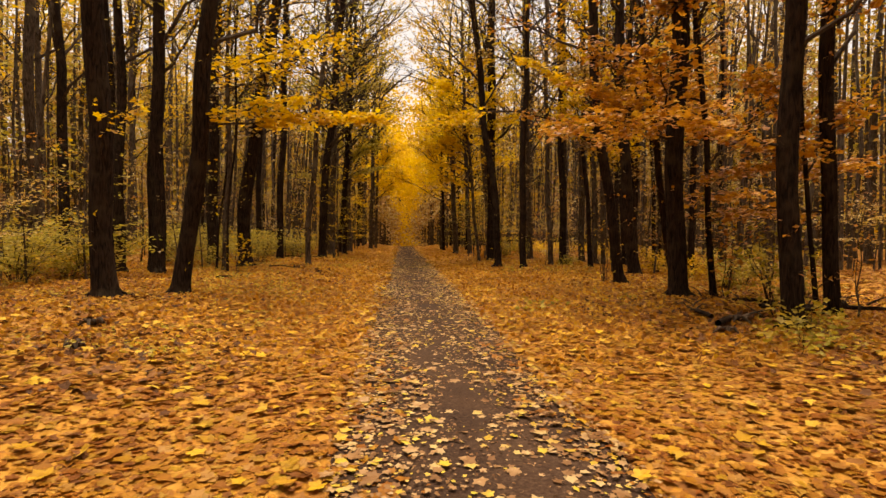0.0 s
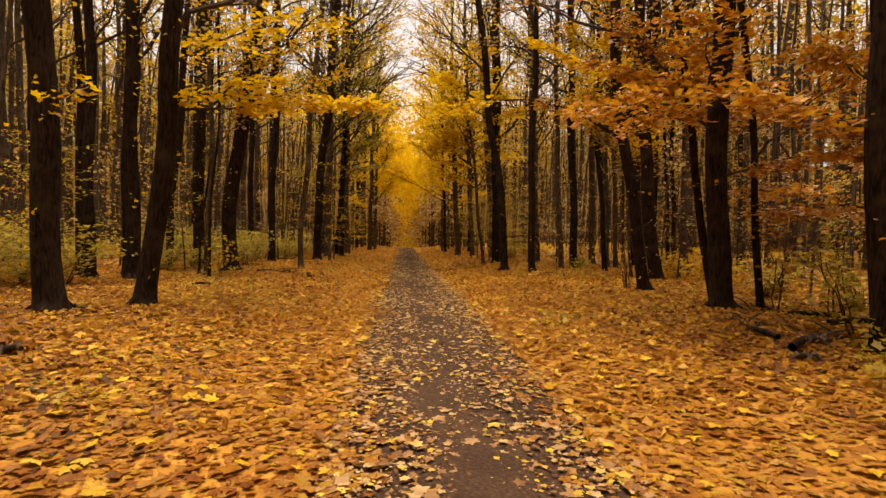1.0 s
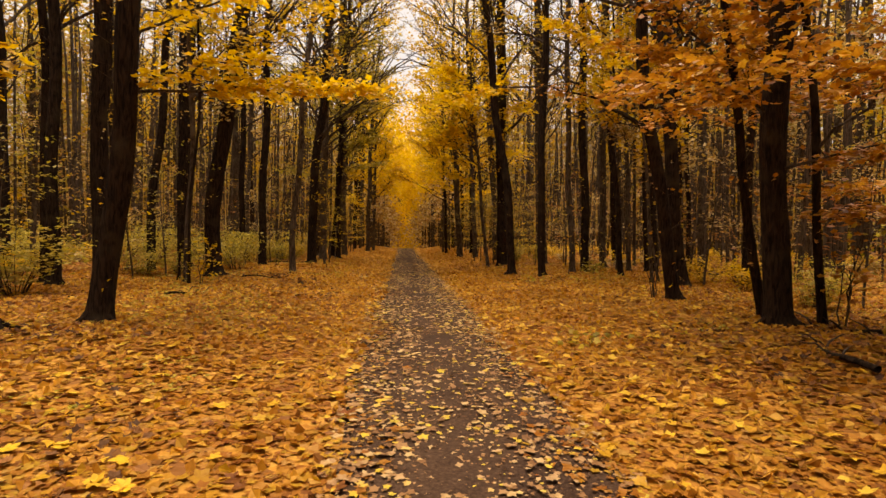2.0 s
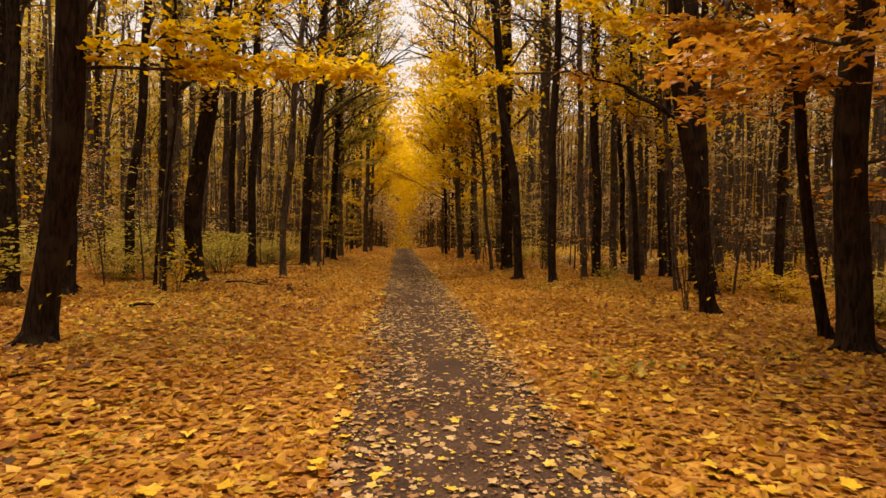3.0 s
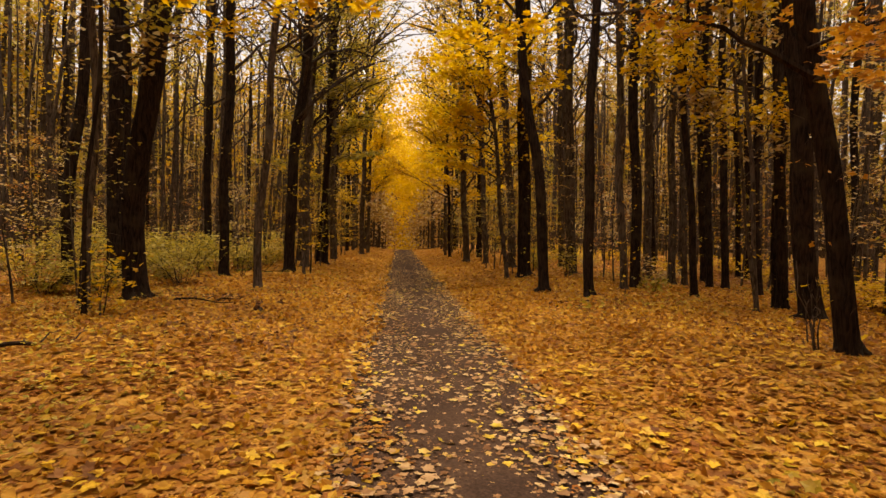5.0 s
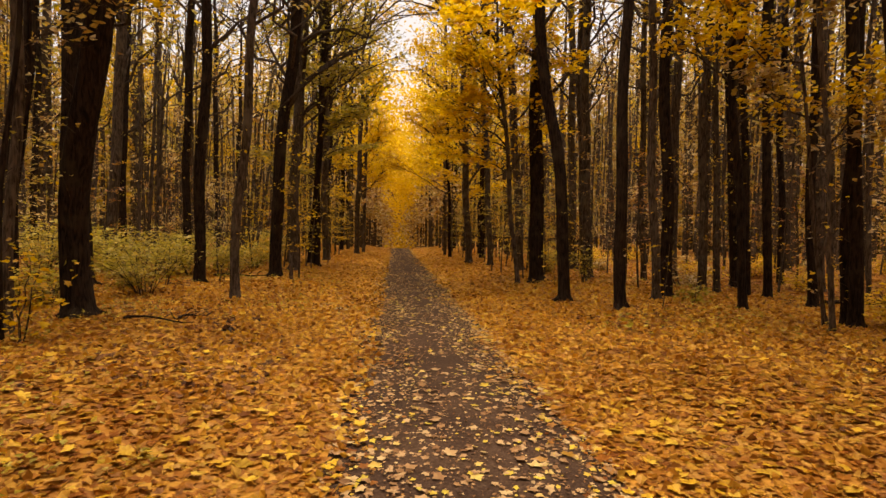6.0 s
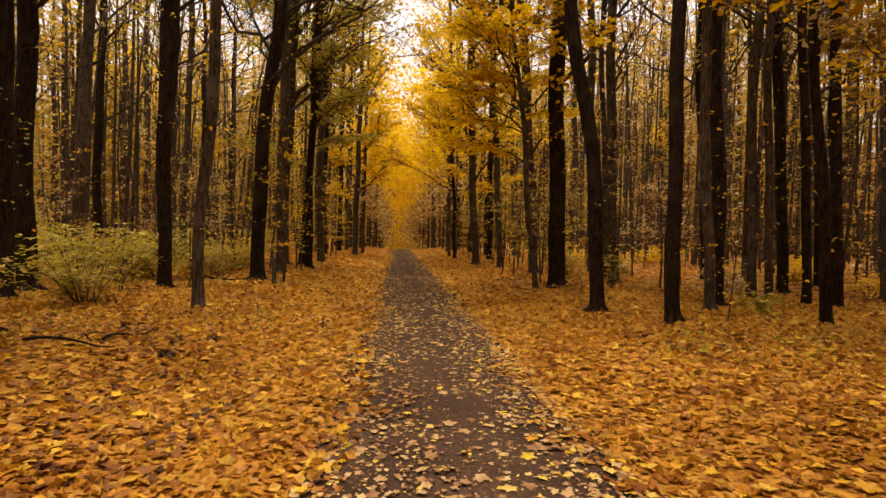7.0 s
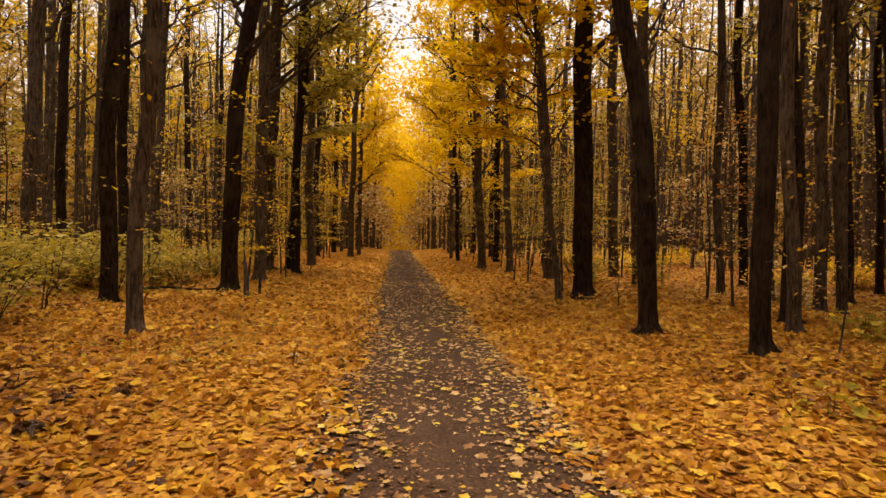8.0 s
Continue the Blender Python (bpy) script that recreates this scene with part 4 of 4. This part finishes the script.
def avenue_end():
    """Golden crowns along the far avenue, which close it in the distance."""
    leaf, low, rows = Soup(), Soup(), Soup()
    spots, sizes, low_spots, low_sizes = [], [], [], []
    y, k = 44.0, 0
    while y < 150:
        side = -1 if k % 2 else 1
        x = centre(y) + side * (2.7 + rng.uniform(0.0, 1.5))
        tall = rng.uniform(14, 18) + 0.08 * (y - 44)
        h = float(height(x, y))
        d = rng.uniform(0.18, 0.34)
        tube(rows, [(x, y, h - 0.3), (x - side * 0.1, y, h + tall * 0.5), (x - side * 0.3, y, h + tall)], [d / 2, d * 0.4, 0.05], 6)
        for c in range(20 if y < 52 else 36):
            f = rng.uniform(0.16, 1.0)
            reach = rng.uniform(0.2, 1.9) * (0.45 + 0.55 * min(1.0, (y - 30) / 60))
            reach *= 0.3 + f
            if f > 0.5 and y > 56:
                reach *= 1.7
            q = np.array([x - side * reach, y + rng.normal(0, 0.9), h + f * tall])
            n = 20
            # low leaves off the middle line take the ochre, the rest the yellow
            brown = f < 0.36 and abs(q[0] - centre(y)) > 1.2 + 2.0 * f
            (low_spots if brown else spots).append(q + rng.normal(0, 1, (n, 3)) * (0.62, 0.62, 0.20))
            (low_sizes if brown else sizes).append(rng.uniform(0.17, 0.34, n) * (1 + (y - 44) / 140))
        y += 1.25 + 0.010 * (y - 44)
        k += 1
    for k in range(240):
        y = rng.uniform(66, 122)
        x = centre(y) + rng.uniform(-6.0, 6.0)
        n = 26
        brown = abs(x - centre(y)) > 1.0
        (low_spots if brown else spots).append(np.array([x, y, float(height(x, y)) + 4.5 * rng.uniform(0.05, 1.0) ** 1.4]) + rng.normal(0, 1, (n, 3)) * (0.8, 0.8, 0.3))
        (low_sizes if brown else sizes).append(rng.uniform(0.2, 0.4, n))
    for k in range(210):
        y = 118 + 38 * rng.uniform(0, 1)
        x = centre(y) + rng.normal(0, 1.5)
        top = (y - 60) * 0.36
        q = np.array([x, y, float(height(x, y)) + top * rng.uniform(0, 1.0) ** 1.2])
        n = 40
        spots.append(q + rng.normal(0, 1, (n, 3)) * (0.8, 0.8, 0.5))
        sizes.append(rng.uniform(0.25, 0.5, n))
    spots = np.concatenate(spots)
    scatter(leaf, spots, np.concatenate(sizes), None, 0.6, SIMPLE)
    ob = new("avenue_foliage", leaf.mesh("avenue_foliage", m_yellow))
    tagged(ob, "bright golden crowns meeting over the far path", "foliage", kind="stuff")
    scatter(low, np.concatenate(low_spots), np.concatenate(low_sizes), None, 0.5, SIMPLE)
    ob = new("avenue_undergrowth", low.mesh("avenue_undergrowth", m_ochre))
    tagged(ob, "ochre and brown undergrowth and low crown leaves lining the far path", "foliage", kind="stuff")
    ob = new("avenue_trunks", rows.mesh("avenue_trunks", m_bark_brown, True))
    tagged(ob, "dark trunks lining the far path in two rows", "woods", kind="stuff")


avenue_end()


# ---- on the forest floor ----
def fallen_branch(x, y, length, turn, thick, label):
    """A crooked dead branch with a few broken side shoots, lying in the leaves."""
    s = new("fallen_branch")
    s.matrix_basis = pose(x, y, float(height(x, y)) + thick * 0.5, 0, 0, turn)
    tagged(s, label, "fallen branch", "dead wood on the forest floor")
    wood = Soup()
    n = 9
    t = np.linspace(0, 1, n)
    line = np.stack([t * length, 0.07 * length * np.sin(t * 5 + turn), thick * 0.6 + 0.03 * np.sin(t * 7) + 0.02], -1)
    tube(wood, line, np.linspace(thick, thick * 0.3, n), 7, 0.1, turn)
    part("branch", wood, m_bark, s, smooth=True)
    for k in range(4):
        f = 0.3 + 0.16 * k
        at = np.array([f * length, 0.07 * length * np.sin(f * 5 + turn), thick + 0.03])
        shoot = Soup()
        way = np.array([0.5, (1 if k % 2 else -1) * 0.7, rng.uniform(0.15, 0.5)]) * length * rng.uniform(0.15, 0.3)
        tube(shoot, bend(at, at + way, 5, 0.03, 0.015), np.linspace(thick * 0.4, 0.004, 5), 5)
        part("shoot", shoot, m_twig, s)
    return s


fallen_branch(4.5, 6.1, 2.4, 32, 0.05, "dark crooked dead branch lying on fallen leaves")
fallen_branch(5.9, 7.6, 1.9, -8, 0.045, "dark dead branch half buried in leaf litter")
fallen_branch(6.3, 7.2, 2.6, 12, 0.06, "long blackened dead branch beside a trunk")
fallen_branch(4.6, 6.7, 1.4, 75, 0.04, "short dark dead branch on fallen leaves")
fallen_branch(6.8, 8.4, 2.0, 150, 0.045, "broken dark branch among the saplings")
fallen_branch(-4.9, 12.3, 0.9, 10, 0.03, "thin dead branch lying on golden leaves")
fallen_branch(-4.7, 16.3, 1.3, -20, 0.022, "thin forked dead twig lying on leaves")
fallen_branch(-4.0, 16.5, 0.7, 70, 0.02, "small dead twig sticking out of the leaves")
fallen_branch(9.2, 19.5, 2.2, 15, 0.05, "dark fallen branch far among the trunks")
fallen_branch(-6.4, 24.3, 1.6, 5, 0.04, "fallen branch lying under the bushes")
fallen_branch(3.2, 24.1, 1.5, -15, 0.03, "fallen twig at the foot of a leaning tree")


def root_clump(x, y, size, label):
    """A dark clod of rotten wood and curled brown leaves."""
    s = new("root_clump")
    s.location = (x, y, float(height(x, y)))
    tagged(s, label, "rotten wood", "dead wood on the forest floor")
    leaf = Soup()
    for k in range(5):
        a = k * 1.25 + x
        out = np.array([np.cos(a), np.sin(a), 0]) * size
        core = Soup()
        tube(core, [out * 0.1 + (0, 0, size * 0.3), out * 0.6 + (0, 0, size * rng.uniform(0.3, 0.6)), out * rng.uniform(0.8, 1.2) + (0, 0, 0.0)], [size * 0.24, size * 0.19, size * 0.05], 7, 0.2, a)
        part("root_stub", core, m_bark_brown, s)
    p = rng.normal(0, size * 0.6, (14, 3))
    p[:, 2] = np.abs(p[:, 2]) * 0.4 + 0.05
    scatter(leaf, p, rng.uniform(0.05, 0.09, 14), None, 0.7, MAPLES)
    part("dead_leaves", leaf, m_brown, s, kind="stuff")
    return s


root_clump(-3.9, 5.77, 0.16, "dark clod of rotten wood in golden leaves")
root_clump(-3.32, 4.5, 0.13, "small dark clod of rotten wood in leaves")
root_clump(4.95, 6.5, 0.2, "blackened root clod under a dead branch")
root_clump(4.4, 5.9, 0.16, "dark clod beside a dead branch")
root_clump(-3.2, 16.3, 0.13, "dark earthy clod where the litter is thin")
root_clump(-3.35, 16.9, 0.09, "small dark clod in brown leaves")
root_clump(-3.0, 17.2, 0.07, "small rotten stick end in brown leaves")


def bare_sapling(x, y, tall, lean, label, leafy=0, leaves="golden", n=3):
    """Thin whips of a young tree, bare or with a handful of leaves."""
    s = new("sapling")
    s.location = (x, y, float(height(x, y)) - 0.02)
    tagged(s, label, "sapling", "saplings of the wood")
    for k in range(n):
        w = Soup()
        h = tall * rng.uniform(0.6, 1.0)
        a = k * 2.2 + x
        tip = np.array([lean * h + 0.12 * h * np.cos(a), 0.12 * h * np.sin(a), h])
        line = bend(np.array([0.03 * np.cos(a), 0.03 * np.sin(a), 0]), tip, 7, 0.0, 0.02 * h)
        tube(w, line, np.linspace(0.013, 0.004, 7) * min(1.0, 0.25 + 0.6 * tall), 5)
        for q in range(3):
            at = line[2 + q]
            tube(w, bend(at, at + np.array([rng.normal(0, 0.2), rng.normal(0, 0.2), 0.22]) * h * 0.5, 4, 0.02, 0.01), [q * min(1.0, 0.25 + 0.6 * tall) for q in (0.006, 0.005, 0.004, 0.002)], 3)
        stem = part("stem", w, m_bark_brown, s)
        if leafy:
            leaf = Soup()
            p = line[rng.integers(2, 7, leafy)] + rng.normal(0, 0.22, (leafy, 3)) * (1, 1, 0.35)
            scatter(leaf, p, rng.uniform(0.06, 0.12, leafy), None, 0.4, MAPLES)
            part("foliage", leaf, LEAF[leaves], stem, kind="stuff")
    return s


bare_sapling(4.8, 18.5, 1.5, 0.02, "thin bare sapling standing in golden leaves", 4, "golden", 1)
bare_sapling(3.68, 22.56, 1.1, 0.0, "thin bare sapling standing in golden leaves", 3, "golden", 1)
bare_sapling(5.02, 12.61, 1.3, -0.15, "brown bare whips at the foot of a tree", 2, "golden", 3)
bare_sapling(5.19, 12.95, 1.2, -0.1, "brown bare whips at the foot of a tree", 2, "golden", 2)
bare_sapling(6.27, 9.12, 2.4, 0.05, "tangled thin maple whips with orange leaves", 40, "orange", 4)
bare_sapling(6.6, 8.3, 2.0, -0.05, "thin maple whips with yellow-green leaves", 45, "yellow-green", 3)
bare_sapling(5.75, 6.9, 1.2, -0.35, "low maple shoot with flat yellow-green leaves", 60, "yellow-green", 3)
bare_sapling(5.4, 5.72, 0.35, 0.0, "knee-high maple seedlings with yellow-green leaves", 30, "yellow-green", 4)
bare_sapling(4.65, 4.8, 0.25, 0.0, "low maple seedlings with yellow-green leaves", 24, "yellow-green", 4)
bare_sapling(7.46, 7.33, 1.9, 0.02, "thin bare sapling beside a dead branch", 8, "orange", 2)
bare_sapling(-1.79, 18.58, 0.25, 0.1, "tuft of brown dry stalks in golden leaves", 6, "ochre", 4)
bare_sapling(2.55, 9.0, 0.2, 0.0, "small green-leaved seedling in fallen leaves", 14, "yellow-green", 3)
bare_sapling(3.16, 16.57, 0.25, 0.0, "small green-leaved seedling in fallen leaves", 14, "yellow-green", 3)
bare_sapling(-6.3, 21.0, 1.2, 0.2, "young maple with pale yellow-green leaves before a trunk", 40, "yellow-green", 3)
bare_sapling(-5.6, 22.6, 1.4, 0.2, "young maple with pale yellow-green leaves before a trunk", 45, "yellow-green", 3)
bare_sapling(-5.3, 14.9, 1.3, 0.1, "young maple with yellow leaves beside a thin trunk", 40, "golden", 3)
bare_sapling(5.95, 19.4, 0.5, 0.0, "low yellow-green seedlings between the trunks", 40, "yellow-green", 5)
bare_sapling(6.5, 21.6, 1.0, 0.0, "bushy young maple between the trunks", 50, "ochre", 5)
bare_sapling(4.9, 24.0, 1.2, 0.0, "bushy young maple with pale leaves", 50, "yellow-green", 5)


def broken_stump(x, y, tall, d):
    s = new("broken_stem")
    s.location = (x, y, float(height(x, y)) - 0.02)
    tagged(s, "thin broken-off reddish brown tree stem", "tree stump", "dead wood on the forest floor")
    w = Soup()
    tube(w, [(0, 0, 0), (0.01, 0, 0.1), (0.0, 0.01, tall * 0.6), (-0.02, 0, tall)], [d * 0.7, d * 0.5, d * 0.45, d * 0.3], 9, 0.12, 1.0)
    part("stem", w, m_bark_brown, s, smooth=True)
    top = Soup()
    tube(top, [(-0.02, 0, tall - 0.02), (-0.05, 0.01, tall + 0.25)], [d * 0.3, 0.006], 5)
    part("splinter", top, m_bark_brown, s)


broken_stump(-3.88, 23.38, 0.75, 0.11)

# ---- fallen leaves ----
def litter():
    """The carpet of fallen maple leaves, dense beside the path and thinner on it."""
    near, far, pale = Soup(), Soup(), Soup()

    def spread(n, x0, x1, y0, y1):
        return rng.uniform((x0, y0), (x1, y1), (n, 2))

    p = spread(185000, -9.5, 10.0, 0.2, 23.0)
    p = p[np.abs(p[:, 0] - 0.4) < 0.92 * (p[:, 1] + 1.1) + 0.5]
    off = np.abs(p[:, 0] - centre(p[:, 1]))
    edge = np.where(p[:, 0] < centre(p[:, 1]), left_half(p[:, 1]), 0.88) + 0.10 * np.sin(p[:, 1] * 1.1) + 0.09 * np.sin(p[:, 1] * 2.9 + p[:, 0]) + rng.normal(0, 0.2, len(p))
    p = p[off > edge]
    z = height(p[:, 0], p[:, 1]) + np.abs(rng.normal(0, 0.007, len(p))) + 0.006
    p = np.column_stack([p, z])
    close = np.abs(p[:, 0] - centre(p[:, 1])) < 4.6
    size = np.clip(rng.gamma(5, 0.0125, len(p)), 0.03, 0.15)
    bright = Soup()
    # share of the lighter litter grows with distance, where the floor is shaded
    young = rng.uniform(0, 1, len(p)) < 0.55 * rise((p[:, 1] - 10.0) / 12.0)
    for soup, pick in ((near, ~young), (bright, young)):
        scatter(soup, p[close & pick], size[close & pick], None, 0.12, CARPET)
        scatter(soup, p[~close & pick], size[~close & pick] * 1.1, None, 0.24, SIMPLE)
    ob = new("leaf_litter", near.mesh("leaf_litter", m_litter))
    tagged(ob, "thick carpet of orange and brown fallen maple leaves", "fallen leaves", kind="stuff")
    ob = new("golden_litter", bright.mesh("golden_litter", m_litter_gold))
    tagged(ob, "golden maple leaves among older ones, lightened against the shade", "fallen leaves", kind="stuff")

    fresh = Soup()
    p = spread(2200, -6.5, 6.5, 0.4, 23.0)
    off = np.abs(p[:, 0] - centre(p[:, 1]))
    p = p[off > 0.9]
    z = height(p[:, 0], p[:, 1]) + 0.035
    scatter(fresh, np.column_stack([p, z]), rng.uniform(0.07, 0.13, len(p)), None, 0.17, FINE)
    ob = new("fresh_leaves", fresh.mesh("fresh_leaves", m_fresh))
    tagged(ob, "freshly fallen bright yellow maple leaves on the litter", "fallen leaves", kind="stuff")

    curled = Soup()
    p = np.concatenate([spread(24000, -11, 11, 4.0, 24.0), spread(34000, -11, 11, 13.0, 48.0)])
    p = p[np.abs(p[:, 0] - centre(p[:, 1])) > 0.85 + np.abs(rng.normal(0, 0.12, len(p)))]
    z = height(p[:, 0], p[:, 1]) + 0.03
    scatter(curled, np.column_stack([p, z]), rng.uniform(0.06, 0.115, len(p)) * (1 + 0.35 * rise((p[:, 1] - 12.0) / 20.0)), None, 0.6, SIMPLE)
    ob = new("curled_leaves", curled.mesh("curled_leaves", m_curled))
    tagged(ob, "curled dry leaves standing up out of the litter", "fallen leaves", kind="stuff")

    around = spread(120000, -17, 17, -12, 23.0)
    around = around[np.abs(around[:, 0] - 0.4) >= 0.92 * (around[:, 1] + 1.1) + 0.4]
    p = np.concatenate([around, spread(85000, -16, 16, 23, 60), spread(22000, -26, -9.5, 6, 30), spread(22000, 10, 26, 6, 30)])
    off = np.abs(p[:, 0] - centre(p[:, 1]))
    p = p[off > np.where(p[:, 0] < centre(p[:, 1]), left_half(p[:, 1]), 0.85) + rng.normal(0, 0.15, len(p))]
    z = height(p[:, 0], p[:, 1]) + np.abs(rng.normal(0, 0.03, len(p))) + 0.01
    deep_in = np.abs(p[:, 0] - centre(p[:, 1])) + rng.normal(0, 1.2, len(p)) > 7.0
    deep_in |= p[:, 1] < 22.0
    p = np.column_stack([p, z])
    scatter(far, p[~deep_in], rng.uniform(0.09, 0.19, (~deep_in).sum()), None, 0.2, SIMPLE)
    ob = new("leaf_litter_beyond", far.mesh("leaf_litter_beyond", m_litter_gold))
    tagged(ob, "golden fallen leaves beside the far path", "fallen leaves", kind="stuff")
    inner = Soup()
    scatter(inner, p[deep_in], rng.uniform(0.09, 0.19, deep_in.sum()), None, 0.2, SIMPLE)
    ob = new("leaf_litter_inside", inner.mesh("leaf_litter_inside", m_litter))
    tagged(ob, "brown and orange fallen leaves spread through the wood", "fallen leaves", kind="stuff")

    p = np.concatenate([spread(11500, -1.0, 1.0, -8.0, 60.0), spread(8000, -1.0, 1.0, 0.5, 30.0)])
    p[:, 0] = centre(p[:, 1]) + np.sign(p[:, 0]) * np.abs(p[:, 0]) ** 0.75 * np.where(p[:, 0] < 0, left_half(p[:, 1]) + 0.22, 1.04)
    z = height(p[:, 0], p[:, 1]) + 0.015 + np.abs(rng.normal(0, 0.004, len(p)))
    scatter(pale, np.column_stack([p, z]), np.clip(rng.gamma(4, 0.0108, len(p)), 0.02, 0.11), None, 0.13, FLAT)
    ob = new("path_leaves", pale.mesh("path_leaves", m_pathleaf))
    tagged(ob, "pale and yellow maple leaves lying thinly on the path", "fallen leaves", kind="stuff")

    crumbs = Soup()
    p = spread(14000, -1.0, 1.0, 0.5, 30.0)
    p[:, 0] = centre(p[:, 1]) + p[:, 0] * 1.0
    z = height(p[:, 0], p[:, 1]) + 0.016
    scatter(crumbs, np.column_stack([p, z]), rng.uniform(0.012, 0.04, len(p)), None, 0.3, SIMPLE)
    ob = new("leaf_crumbs", crumbs.mesh("leaf_crumbs", m_scrap))
    tagged(ob, "trodden scraps of brown and tan leaf on the path", "leaf scraps", kind="stuff")


litter()


def floor_plants():
    """Seedlings a hand high and rotted leaves that darken the litter in patches away from the path."""
    herb, rot = Soup(), Soup()
    p = rng.uniform((-11, 4), (11, 27), (5200, 2))
    off = p[:, 0] - centre(p[:, 1])
    wave = np.sin(p[:, 0] * 1.1 + p[:, 1] * 0.5) + np.sin(p[:, 1] * 0.9 - p[:, 0] * 0.6 + 2.0) + rng.normal(0, 0.5, len(p))
    p = p[((off < -2.4) & (wave > 0.1)) | ((off > 3.4) & (wave > 0.9))]
    hearts = np.column_stack([p, height(p[:, 0], p[:, 1]) + rng.uniform(0.03, 0.14, len(p))])
    spots = np.repeat(hearts, 6, axis=0) + rng.normal(0, 1, (len(hearts) * 6, 3)) * (0.07, 0.07, 0.02)
    scatter(herb, spots, rng.uniform(0.03, 0.07, len(spots)), None, 0.3, SIMPLE)
    ob = new("seedlings", herb.mesh("seedlings", m_lime))
    tagged(ob, "yellow-green seedlings scattered through the fallen leaves", "seedlings", kind="stuff")
    p = rng.uniform((-11, 2), (11, 27), (26000, 2))
    off = p[:, 0] - centre(p[:, 1])
    wave = np.sin(p[:, 0] * 0.8 + p[:, 1] * 0.6 + 1.0) + np.sin(p[:, 1] * 1.3 - p[:, 0] * 0.7) + rng.normal(0, 0.6, len(p))
    brush = (p[:, 0] > 3.6) & (p[:, 1] > 5.0) & (p[:, 1] < 10.5)
    p = p[((off < -2.0) & (wave > 0.5)) | (brush & (wave > -0.8)) | ((off > 2.6) & (wave > 1.3))]
    spots = np.column_stack([p, height(p[:, 0], p[:, 1]) + 0.03])
    scatter(rot, spots, rng.uniform(0.05, 0.11, len(spots)), None, 0.35, MAPLES)
    ob = new("rotten_leaves", rot.mesh("rotten_leaves", m_brown))
    tagged(ob, "dark brown rotten leaves in patches on the litter", "fallen leaves", kind="stuff")


floor_plants()


def single_leaves():
    """Larger leaves lying singly on the path."""
    forms = []
    for v, f in FINE:
        s = Soup()
        s.add(v * (1, 1, 0.5), f)
        forms.append(s.mesh("maple_leaf", m_single))
    pick = random.Random(5)
    for k in range(300):
        y = pick.uniform(0.8, 22)
        x = centre(y) + pick.uniform(-0.95, 0.95)
        ob = new("maple_leaf", forms[k % len(forms)])
        ob.parent = track
        s = pick.uniform(0.055, 0.12)
        ob.matrix_basis = pose(x, y, float(height(x, y)) + 0.026, pick.gauss(0, 5), pick.gauss(0, 5), pick.uniform(0, 360)) @ Matrix.Scale(s, 4)


single_leaves()
